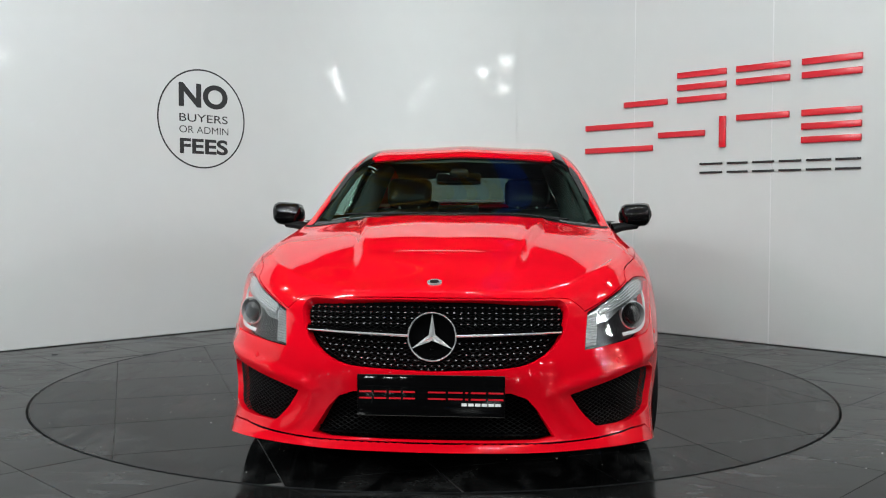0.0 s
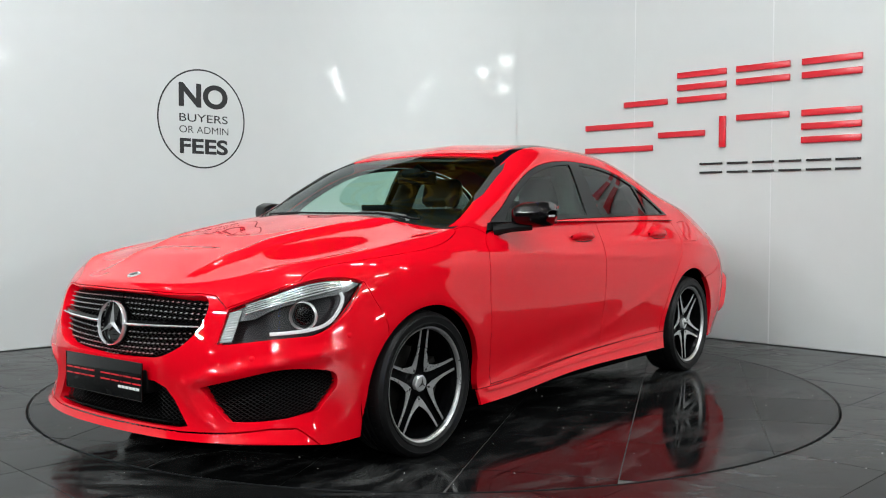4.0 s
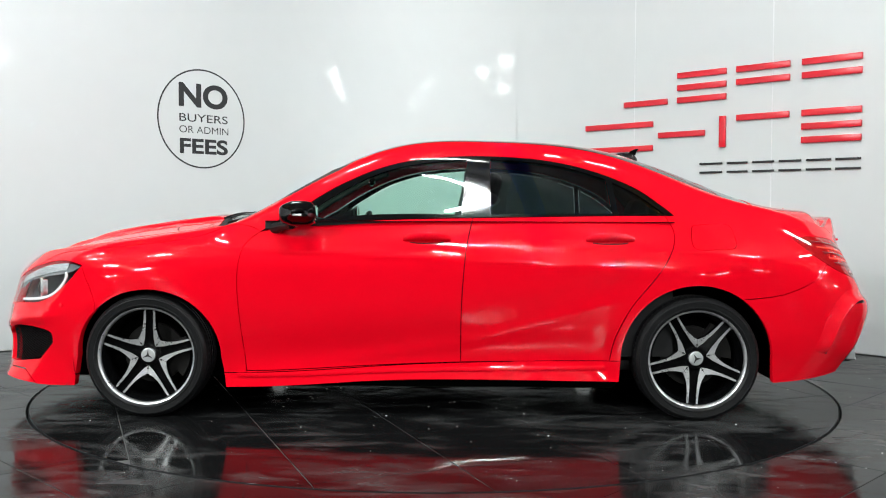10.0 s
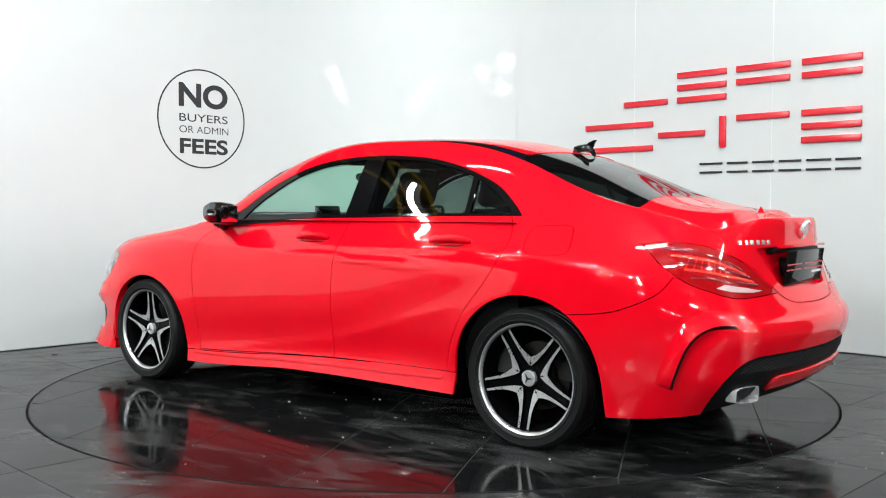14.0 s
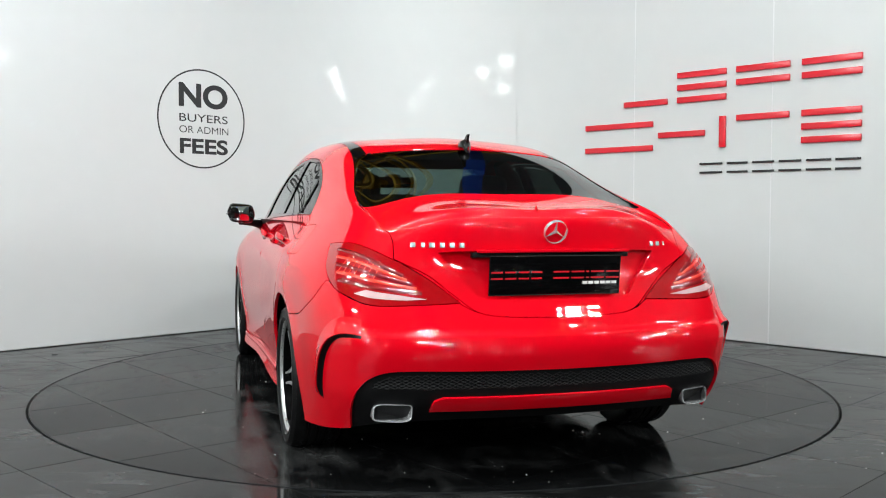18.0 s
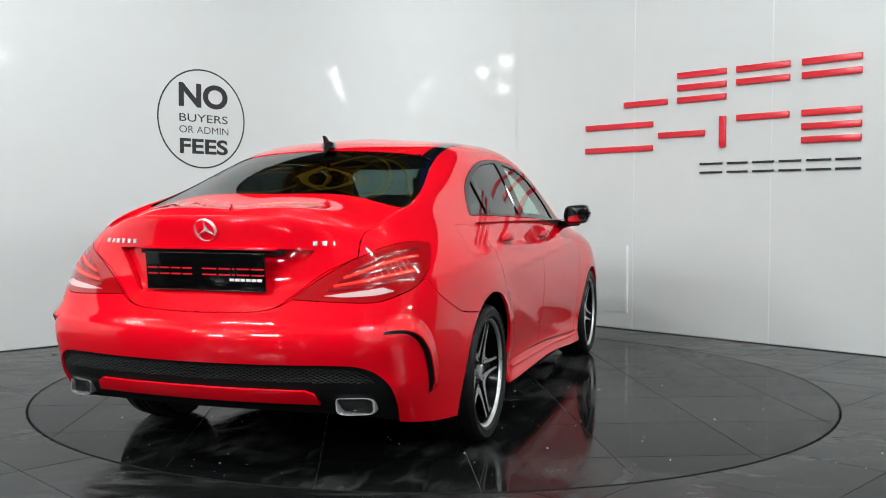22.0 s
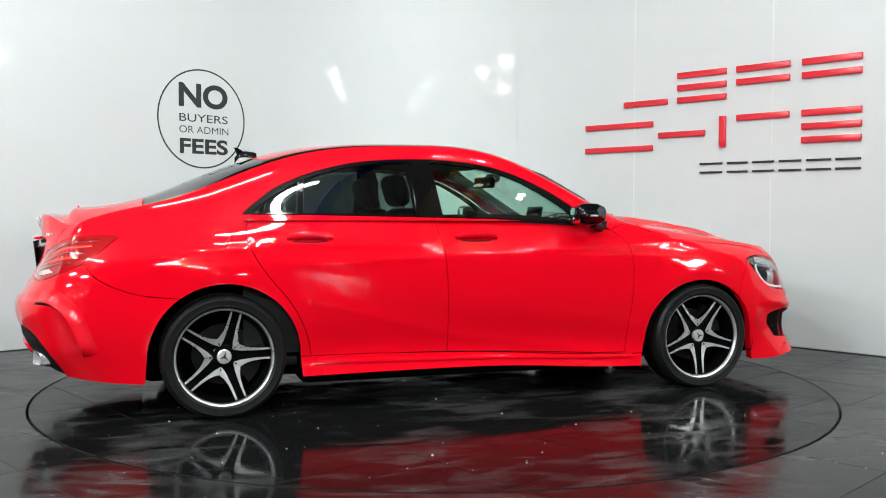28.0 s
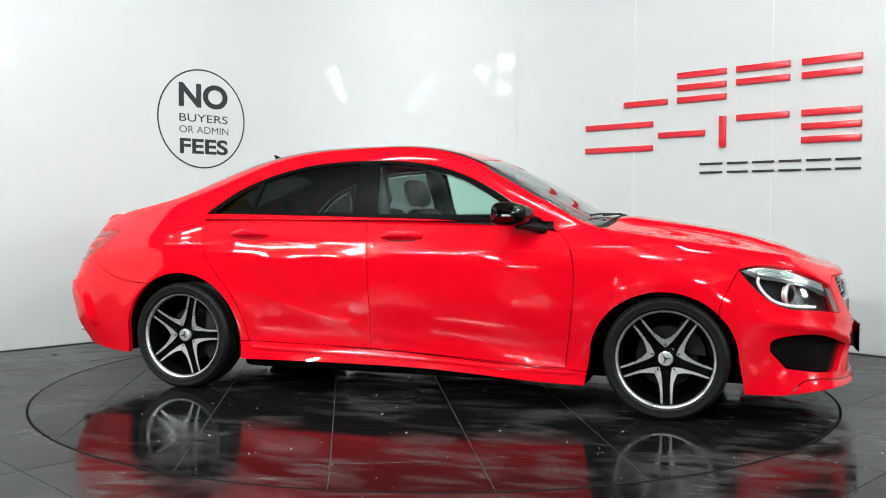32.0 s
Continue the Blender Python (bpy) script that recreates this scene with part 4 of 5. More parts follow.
    for k in range(5):
        a0 = 72 * k
        # black body of the arm, dished between its two bright faces
        bm = bmesh.new()
        rows = []
        for i in range(len(window)):
            (rw, dw), (rp, dp) = window[i], pocket[i]
            yw, yp = face_y(rw) - 0.002, face_y(rp) - 0.002
            rows.append([polar(rw, a0 - dw, yw - 0.034), polar(rw, a0 - dw, yw), polar(rp, a0 - dp, yp), polar(rp, a0 - dp * 0.8, yp - 0.014), polar(rp, a0 + dp * 0.8, yp - 0.014), polar(rp, a0 + dp, yp), polar(rw, a0 + dw, yw), polar(rw, a0 + dw, yw - 0.034)])
        sheet(bm, rows)
        part("spoke", bm, WHEELBLACK, w, "gloss black spoke", 30)
        for sgn in (-1, 1):
            bm = bmesh.new()
            rows = []
            for (rw, dw), (rp, dp) in zip(window, pocket):
                yw, yp = face_y(rw), face_y(rp)
                rows.append([polar(rw, a0 + sgn * dw, yw - 0.003), polar(rw, a0 + sgn * dw, yw), polar(rp, a0 + sgn * dp, yp), polar(rp, a0 + sgn * dp, yp - 0.003)])
            sheet(bm, rows)
            part("spoke_face", bm, ALLOY, w, "machined bright spoke edge", 30)
    bm = bmesh.new()
    lathe(bm, [(0.060, 0.0), (0.060, 0.044), (0.054, 0.049), (0.036, 0.049), (0.036, 0.0)], 40)
    part("hub", bm, WHEELBLACK, w, "", 30)
    bm = bmesh.new()
    lathe(bm, [(0.035, 0.05), (0.035, 0.066), (0.030, 0.070), (0.0, 0.071)], 32)
    part("hub_cap", bm, CHROME, w, "silver hub cap with a three-pointed emblem", 30)
    bm = bmesh.new()
    for k in range(3):
        a = 120 * k
        vs = [bm.verts.new(p) for p in (polar(0.028, a, 0.073), polar(0.006, a + 60, 0.074), polar(0, 0, 0.078), polar(0.006, a - 60, 0.074))]
        bm.faces.new(vs)
    part("emblem", bm, CAST, w, "", 30)
    for k in range(5):
        bm = bmesh.new()
        lathe(bm, [(0.0, 0.0605), (0.0045, 0.0605), (0.005, 0.05)], 10)
        ob = part("wheel_bolt", bm, CAST, w, "")
        ob.location = polar(0.067, 72 * k + 36, 0)
    return w


def fit_wheels():
    w = build_wheel()
    w.parent = CAR
    w.matrix_basis = pose(1.35, 0.776, 0.302, 0, -3, 0)
    for x, side, roll in ((-1.35, 1, 31), (1.35, -1, 38), (-1.35, -1, -15)):
        c2 = copy_thing(w, pose(x, 0.776 * side, 0.302, 0, roll, 0 if side > 0 else 180))
        c2.parent = CAR


fit_wheels()


def wheel_house(x, r):
    for side in (1, -1):
        bm = bmesh.new()
        rows = []
        for i in range(33):
            a = radians(-15 + 210 * i / 32)
            p = (x + r * math.cos(a), 0.30 + r * math.sin(a))
            rows.append([(p[0], side * y, p[1]) for y in (0.85, 0.50)])
        sheet(bm, rows)
        vs = [bm.verts.new(q[1]) for q in rows]
        bm.faces.new(vs)
        bmesh.ops.remove_doubles(bm, verts=bm.verts, dist=1e-4)
        part("wheel_arch_liner", bm, VOID, CAR, "black wheel arch liner", 40)


wheel_house(1.338, 0.385)
wheel_house(-1.345, 0.392)
part("underbody", boxed(-1.72, 2.06, -0.56, 0.56, 0.145, 0.30, 0.03), VOID, CAR, "black underbody")
part("rear_undertray", boxed(-2.10, -1.70, -0.60, 0.60, 0.235, 0.34, 0.03), VOID, CAR, "black rear undertray")
for _s in (1, -1):
    part("inner_sill", boxed(-0.97, 0.97, _s * 0.70 - 0.14, _s * 0.70 + 0.125, 0.145, 0.40, 0.03), VOID, CAR, "black inner sill")
# blackened bulkheads close the body behind the openings
part("front_bulkhead", boxed(1.88, 1.95, -0.62, 0.62, 0.19, 0.74, 0.02), VOID, CAR)
part("rear_bulkhead", boxed(-2.05, -1.98, -0.62, 0.62, 0.25, 0.72, 0.02), VOID, CAR)


# ---------- trim on the car ----------
def on_skin(s, v, off=0.0, side=1):
    p = skin([s], [v])[0]
    n = skin_normals(np.array([s]), np.array([v]))[0]
    if n @ np.array((0, 0, 1)) < 0 and v > 0.9 or (v <= 0.9 and n @ (p - np.array((0, 0, 0.45))) < 0):
        n = -n
    q = p + n * off
    k = np.array((1, side, 1))
    return Vector(q * k), Vector(n * k)


def dense(poly, ds):
    out = []
    for i in range(len(poly)):
        a, b = poly[i], poly[(i + 1) % len(poly)]
        m = max(1, int(np.linalg.norm(b - a) / ds))
        out += [a + (b - a) * j / m for j in range(m)]
    return out


def lattice(name, poly, pitch, sink, r, material, angles=(32, -32), both=True, side=1, label="", aspect=0.85):
    """A crossed mesh of thin bars behind an opening, following the skin."""
    bm = bmesh.new()
    lo, hi = poly.min(0), poly.max(0)
    c = (lo + hi) / 2
    reach = np.linalg.norm(hi - lo)
    for ang in angles:
        d = np.array((math.cos(radians(ang)), math.sin(radians(ang)) * aspect))
        n = np.array((-d[1], d[0]))
        for k in range(-int(reach / pitch), int(reach / pitch) + 1):
            q = c + n * k * pitch
            ts = np.linspace(-reach, reach, int(2 * reach / 0.02))
            pts = q + ts[:, None] * d
            ok = inside(poly, pts) & (pts[:, 0] >= -0.011) & (pts[:, 0] <= SM + 0.011) & (pts[:, 1] >= 0)
            run = []
            for p, o in list(zip(pts, ok)) + [(None, False)]:
                if o:
                    run.append(p)
                elif run:
                    if len(run) > 1:
                        R = np.array(run)
                        P = skin(R[:, 0], R[:, 1])
                        N = skin_normals(R[:, 0], R[:, 1])
                        N[(N * (P - np.array((0, 0, 0.45)))).sum(1) < 0] *= -1
                        P = P - N * sink
                        for sg in ((1, -1) if both else (side,)):
                            rows = []
                            for i in range(len(P)):
                                a = Vector(P[i] * (1, sg, 1))
                                t = Vector((P[min(i + 1, len(P) - 1)] - P[max(i - 1, 0)]) * (1, sg, 1)).normalized()
                                nn = Vector(N[i] * (1, sg, 1))
                                w = t.cross(nn) * r
                                rows.append([a - w, a + nn * r, a + w])
                            sheet(bm, rows)
                    run = []
    return part(name, bm, material, CAR, label, None)


def poly_of(name):
    return next(r["poly"] for r in REGIONS if r["name"] == name)


lattice("intake_mesh", FOG, 0.0125, 0.022, 0.0021, MESHBLACK, label="black honeycomb intake mesh", both=False, side=1)
lattice("intake_mesh", FOG, 0.0125, 0.022, 0.0021, MESHBLACK, label="black honeycomb intake mesh", both=False, side=-1)
lattice("lower_intake_mesh", poly_of("lower_intake"), 0.014, 0.03, 0.0021, MESHBLACK, label="black lower intake mesh")
lattice("diffuser_mesh", np.array([(SM + .02, .248), (5.30, .250), (5.20, .240), (5.15, .20), (5.13, .165), (SM + .02, .165)]), 0.016, 0.010, 0.0022, PLASTIC, label="black honeycomb rear mesh", angles=(38, -38))


def build_grille():
    poly = poly_of("grille")
    lattice("grille_mesh", poly, 0.016, 0.040, 0.0022, MESHBLACK, label="fine black grille mesh")
    bm = bmesh.new()
    rows = [.680, .660, .640, .620] + [.552, .532, .512, .492, .472, .457]
    for k, z in enumerate(rows):
        n = 26
        for i in range(-n, n + 1):
            y = (i + (0.5 if k % 2 else 0.0)) * 0.0245 if z < 0.58 else i * 0.0255
            zz = z - (0.010 if z > 0.58 else -0.016) * (abs(y) / 0.45) ** 2 * (1 if z < 0.58 else 0.3)
            if abs(y) > 0.485 or math.hypot(y, zz - 0.573) < 0.10:
                continue
            s, v = C("f", abs(y), zz)
            if not inside(poly, np.array([(max(s, 0.001), v)]))[0]:
                continue
            # keep clear of the opening's edge
            if min(np.hypot(poly[:, 0] - s, poly[:, 1] - v)) < 0.016 and abs(y) > 0.05:
                continue
            p, nn = on_skin(s, v, -0.026, 1 if y >= 0 else -1)
            w = 0.0052
            base = [Vector((-0.006, -w, 0)), Vector((-0.006, 0, 0.0036)), Vector((-0.006, w, 0)), Vector((-0.006, 0, -0.0036))]
            tip = bm.verts.new(p + Vector((0.006, 0, 0)))
            ring = [bm.verts.new(p + q) for q in base]
            for j in range(4):
                bm.faces.new((tip, ring[j], ring[(j + 1) % 4]))
    tagged(part("grille_pins", bm, CHROME, CAR, "rows of small chrome pins", None), kind="stuff")
    for sg in (1, -1):
        bm = bmesh.new()
        rows = []
        for y in np.linspace(0.085, 0.462, 14):
            z = 0.578 + 0.010 * (y - 0.085) / 0.34
            s, v = C("f", y, z)
            p, n = on_skin(s, v, -0.006, sg)
            h = 0.0048 * (1 - 0.35 * (y / 0.43))
            rows.append([p + Vector((-0.02, 0, h * 0.5)), p + Vector((0, 0, h)), p + Vector((0.004, 0, 0)), p + Vector((0, 0, -h)), p + Vector((-0.02, 0, -h * 0.5))])
        sheet(bm, rows)
        part("grille_bar", bm, CHROME, CAR, "slim silver grille bar")
        bm = bmesh.new()
        rows = []
        for y in np.linspace(0.085, 0.468, 14):
            z = 0.578 + 0.010 * (y - 0.085) / 0.34
            s, v = C("f", y, z)
            p, n = on_skin(s, v, -0.014, sg)
            rows.append([p + Vector((-0.03, 0, 0.02)), p + Vector((0, 0, 0.017)), p + Vector((0.0, 0, -0.008)), p + Vector((-0.03, 0, -0.012))])
        sheet(bm, rows)
        part("grille_bar_backing", bm, BLACK, CAR, "gloss black bar backing")


build_grille()


def emblem(name, centre, ax, radius, tilt, label):
    """A round three-armed chrome emblem; ax +1 faces forwards, -1 backwards."""
    root = part(name, lathe(bmesh.new(), [(radius * 0.93, 0.0), (radius * 0.935, 0.008), (radius * 0.97, 0.012), (radius, 0.008), (radius, -0.004)], 48, "x"), CHROME, CAR, label)
    root.matrix_basis = pose(*centre, 0, tilt, 0 if ax > 0 else 180)
    for k in range(3):
        bm = bmesh.new()
        a = radians(90 + 120 * k)
        d, w = Vector((0, math.cos(a), math.sin(a))), Vector((0, -math.sin(a), math.cos(a)))
        tip = bm.verts.new(d * radius * 0.97 + Vector((0.004, 0, 0)))
        l_, r_ = bm.verts.new(w * radius * 0.135 + d * radius * 0.07), bm.verts.new(-w * radius * 0.135 + d * radius * 0.07)
        top, back = bm.verts.new(Vector((0.012, 0, 0)) + d * 0.001), bm.verts.new(Vector((-0.004, 0, 0)))
        bm.faces.new((tip, l_, top))
        bm.faces.new((top, r_, tip))
        bm.faces.new((l_, tip, back))
        bm.faces.new((r_, back, tip))
        part("emblem_arm", bm, CHROME, root, "", None)
    return root


_st = emblem("front_emblem", (2.243, 0.0, 0.573), 1, 0.088, -6, "large round chrome emblem with three arms")
part("emblem_plate", lathe(bmesh.new(), [(0.0, -0.012), (0.083, -0.012), (0.083, -0.03)], 40, "x"), BLACK, _st, "gloss black disc")
emblem("rear_emblem", (-2.240, 0.0, 0.945), -1, 0.045, 24, "round chrome emblem with three arms")
_p, _n = on_skin(0.0, 1.10)
_b = part("hood_badge", lathe(bmesh.new(), [(0.0, 0.0045), (0.018, 0.004), (0.019, 0.0055), (0.026, 0.005), (0.028, 0.0), (0.028, -0.006)], 32, "z"), CHROME, CAR, "small round chrome bonnet badge")
_b.matrix_basis = Matrix.Translation(_p) @ _n.to_track_quat("Z", "Y").to_matrix().to_4x4()
part("badge_centre", lathe(bmesh.new(), [(0.0, 0.0052), (0.017, 0.0048), (0.017, 0.002)], 28, "z"), CAST, _b, "dark blue-grey centre")


def plate(name, m, label):
    """A dark dealer plate with coloured bars where its wording stands."""
    ob = part(name, boxed(-0.002, 0.004, -0.26, 0.26, -0.073, 0.073, 0.0015), BLACK, CAR, label)
    ob.matrix_basis = m
    y = -0.252
    for w in (0.043, 0.043, 0.041, 0.041, -0.036, 0.062, 0.050, 0.010, 0.052, 0.052):
        if w < 0:
            y += -w
            continue
        for z in (-0.013, 0.010):
            part("red_bar", boxed(0.004, 0.0055, y, y + w, z, z + 0.0055), RED, ob, "red bar")
        y += w + 0.0095
    for k in range(6):
        part("white_bar", boxed(0.004, 0.0055, 0.108 + 0.0235 * k, 0.127 + 0.0235 * k, -0.034, -0.024), WHITE, ob, "white bar")
    part("plate_rim", tube(bmesh.new(), [(0.004, -0.259, 0.072), (0.004, 0.259, 0.072), (0.004, 0.259, -0.072), (0.004, -0.259, -0.072)], 0.0016, 6, True), CAST, ob, "thin grey rim")
    return ob


plate("front_plate", pose(2.286, 0.0, 0.372, 0, 0, 0), "black plate with red and white bars")
part("plate_holder", boxed(2.205, 2.262, -0.25, 0.25, 0.325, 0.42, 0.008), PLASTIC, CAR, "black plate holder")
plate("rear_plate", pose(-2.246, 0.0, 0.785, 0, 6, 180), "black plate with red and white bars")
part("plate_holder", boxed(-2.240, -2.190, -0.19, 0.19, 0.745, 0.825, 0.008), PLASTIC, CAR, "black plate holder")
# chrome strip over the plate recess, badges beside it
part("trunk_handle", boxed(-2.250, -2.220, -0.30, 0.30, 0.868, 0.880, 0.004), PAINT, CAR, "red grip over the plate")
# solid black strip stands in for the shade beneath the boot grip
part("handle_shade", boxed(-2.216, -2.18, -0.31, 0.31, 0.850, 0.868, 0.003), PLASTIC, CAR, "black strip painted as the shaded gap under the grip")


def badge_bars(y0, widths, z, h):
    y = y0
    for w in widths:
        s, v = C("r", abs(y), z)
        p, n = on_skin(s, v, 0.001, 1 if y > 0 else -1)
        ob = part("badge_bar", boxed(-0.002, 0.003, -w / 2, w / 2, -h / 2, h / 2, 0.001), CHROME, CAR, "small chrome badge bar")
        ob.matrix_basis = Matrix.Translation(p) @ n.to_track_quat("X", "Z").to_matrix().to_4x4()
        y -= w + 0.016


badge_bars(0.515, (0.018, 0.014, 0.020, 0.018, 0.018, 0.018), 0.895, 0.018)
badge_bars(-0.43, (0.016, 0.018, 0.006), 0.895, 0.016)


# ---------- headlamps ----------
def skin_patch(name, poly, sink, material, side, label="", ds=0.02, parent=None, push=None):
    """A sheet that follows the skin at some depth, inside a chart outline."""
    from mathutils.geometry import delaunay_2d_cdt
    pts = dense(np.asarray(poly, float), ds)
    n = len(pts)
    lo, hi = np.min(pts, 0), np.max(pts, 0)
    P = [Vector(map(float, q)) for q in pts]
    for s in np.arange(lo[0], hi[0], ds):
        for v in np.arange(lo[1], hi[1], ds):
            if inside(np.array(pts), np.array([(s, v)]))[0]:
                P.append(Vector((float(s), float(v))))
    out = delaunay_2d_cdt(P, [(i, (i + 1) % n) for i in range(n)], [], 1, 1e-5)
    V2 = np.array([tuple(q) for q in out[0]])
    base = skin(V2[:, 0], V2[:, 1])
    N = skin_normals(V2[:, 0], V2[:, 1])
    N[(N * (base - np.array((0, 0, 0.45)))).sum(1) < 0] *= -1
    dep = sink(V2) if callable(sink) else sink
    Q = base - N * (dep[:, None] if isinstance(dep, np.ndarray) else dep)
    Q[:, 1] *= side
    bm = bmesh.new()
    vs = [bm.verts.new(q) for q in Q]
    for f in out[2]:
        bm.faces.new([vs[i] for i in f])
    ob = part(name, bm, material, parent or CAR, label, 50)
    return ob


def ribbon(name, pts, sink, half, material, side, label="", thick=0.006, parent=None):
    """A raised strip along chart points."""
    pts = smooth_path(pts, 6)
    bm = bmesh.new()
    rows = []
    for i, q in enumerate(pts):
        p, n = on_skin(q[0], q[1], -sink, side)
        a, _ = on_skin(*pts[max(i - 1, 0)], -sink, side)
        b, _ = on_skin(*pts[min(i + 1, len(pts) - 1)], -sink, side)
        w = (b - a).normalized().cross(n) * half
        rows.append([p - w - n * thick, p - w, p + n * half * 0.3, p + w, p + w - n * thick])
    sheet(bm, rows)
    return part(name, bm, material, parent or CAR, label, 50)


HL = poly_of("headlight")
RIB = mat("ribbed_grey_reflector", (0.22, 0.225, 0.23), 0.3, metal=0.5, vary=0.1, scale=60)
LAMPGREY = mat("lamp_grey", (0.03, 0.03, 0.032), 0.3, metal=0.55, spec=0.3, vary=0.2, scale=60)
GUIDE = mat("light_guide_white", (0.6, 0.61, 0.62), 0.25, coat=0.5, vary=0.05, scale=60)


def shrink(poly, k):
    c = poly.mean(0)
    return c + (poly - c) * k


for _m, _sd in ((False, 1), (True, -1)):
    lens = PANELS["headlight", _m]
    lens.visible_shadow = False
    skin_patch("lamp_housing", HL, 0.055, LAMPGREY, _sd, "dark grey lamp housing", parent=lens)
    skin_patch("lamp_bezel", curve([(.612, .548), (.765, .598), (.974, .632), (1.09, .617), (1.16, .588)], [(1.16, .588), (1.08, .560), (.95, .555), (.80, .540), (.70, .505)], [(.70, .505), (.60, .50)]), 0.016, SILVER, _sd, "silver upper lamp trim", parent=lens)
    # corrugated reflector near the grille
    for k in range(12):
        v0 = .424 + k * 0.0105
        ribbon("reflector_rib", [(.570 + k * .0026, v0), (.592 + k * .0026, v0 + .002), (.618 + k * .0026, v0 + .002)], 0.010, 0.0044, RIB, _sd, parent=lens)
    ribbon("light_guide", [(.76, .437), (.84, .434), (.93, .436), (1.0, .452), (1.05, .492), (1.075, .535), (1.07, .565)], 0.014, 0.0065, GUIDE, _sd, "pale light guide strip", parent=lens)
    for k in range(5):
        ribbon("trim_line", [(.66, .532 + k * .0095), (.80, .556 + k * .010), (.95, .574 + k * .012), (1.08, .584 + k * .008)], 0.011, 0.0022, CHROME, _sd, parent=lens)
    p, n = on_skin(.905, .498, -0.03, _sd)
    bm = bmesh.new()
    lathe(bm, [(0.056, 0.0), (0.054, 0.010), (0.050, 0.012), (0.045, 0.002), (0.043, -0.02)], 36, "z")
    ob = part("projector_ring", bm, CHROME, lens, "chrome projector ring")
    d = Vector((0.9, 0.43 * _sd, 0.0)).normalized()
    ob.matrix_basis = Matrix.Translation(p) @ d.to_track_quat("Z", "Y").to_matrix().to_4x4()
    bm = bmesh.new()
    lathe(bm, [(0.044, -0.012), (0.040, 0.004), (0.030, 0.015), (0.016, 0.021), (0.0, 0.023)], 32, "z")
    ob2 = part("projector_lens", bm, BLACK, lens, "dark glass projector lens")
    ob2.matrix_basis = ob.matrix_basis

# ---------- tail lamps ----------
WHITELENS = mat("frosted_clear_lens", (0.55, 0.36, 0.36), 0.2, coat=0.8, vary=0.08, scale=70)
DARKRED = mat("deep_red_lens", (0.2, 0.002, 0.005), 0.12, coat=1.0, vary=0.1, scale=60)
AMBER = mat("bright_red_lens", (0.75, 0.03, 0.02), 0.15, coat=1.0, vary=0.1, scale=60)
for _m, _sd in ((False, 1), (True, -1)):
    lens = PANELS["tail_light", _m]
    skin_patch("reversing_lens", [(5.04, .557), (5.12, .552), (5.26, .552), (5.34, .557), (5.22, .567), (5.09, .573)], -0.0025, WHITELENS, _sd, "frosted white reversing lens", parent=lens)
    for k, (name, glass) in enumerate((("lamp_band", DARKRED), ("lamp_band", AMBER), ("lamp_band", DARKRED), ("lamp_band", AMBER), ("lamp_band", DARKRED))):
        u = k / 4
        ribbon(name, [(4.80 + .13 * u, .662 - .078 * u), (4.95 + .05 * u, .664 - .078 * u), (5.07 + .03 * u, .660 - .076 * u), (5.17 + .06 * u, .640 - .062 * u), (5.24 + .08 * u, .620 - .046 * u)], -0.001, 0.0058 if k % 2 else 0.0072, glass, _sd, ("bright red lamp band" if k % 2 else "deep red lamp band"), thick=0.004, parent=lens)
    for k in range(7):
        s0 = 4.90 + .035 * k
        ribbon("lamp_rib", [(s0, .600), (s0 + .012, .625), (s0 + .02, .650)], -0.0016, 0.0016, AMBER, _sd, "thin bright red lens rib", thick=0.003, parent=lens)

# ---------- fins beside the rear wheels ----------
def corner_fin(sd):
    """A wedge that rises from the bumper and breaks off in a black rear face."""
    path = smooth_path([(4.852, .100), (4.872, .17), (4.892, .24), (4.916, .31), (4.954, .374), (4.996, .410), (5.045, .424), (5.10, .428)], 5)
    red, black = [], []
    m = len(path) - 1
    for i, q in enumerate(path):
        q = np.array(q)
        t = np.array(path[min(i + 1, m)]) - np.array(path[max(i - 1, 0)])
        n = np.array((-t[1], t[0])) / np.linalg.norm(t)
        f = min(1.0, 8.0 * i / m, 3.0 * (m - i) / m) ** 0.7

        def at(k, lift):
            return on_skin(q[0] + n[0] * k, q[1] + n[1] * k, lift, sd)[0]
        red.append([at(0.070, -0.002), at(0.052, 0.003 * f), at(0.026, 0.013 * f), at(0.006, 0.024 * f), at(0.0, 0.026 * f - 0.001), at(-0.001, 0.022 * f - 0.002)])
        black.append([at(-0.0005, 0.0235 * f - 0.002), at(-0.005, 0.006 * f), at(-0.010, 0.0012), at(-0.012, -0.002)])
    fin = part("bumper_fin", sheet(bmesh.new(), red), PAINT, PANELS["rear_bumper"], "red fin on the bumper corner", 50)
    part("fin_recess", sheet(bmesh.new(), black), PLASTIC, fin, "black recess behind the fin", 50)


for _sd in (1, -1):
    corner_fin(_sd)

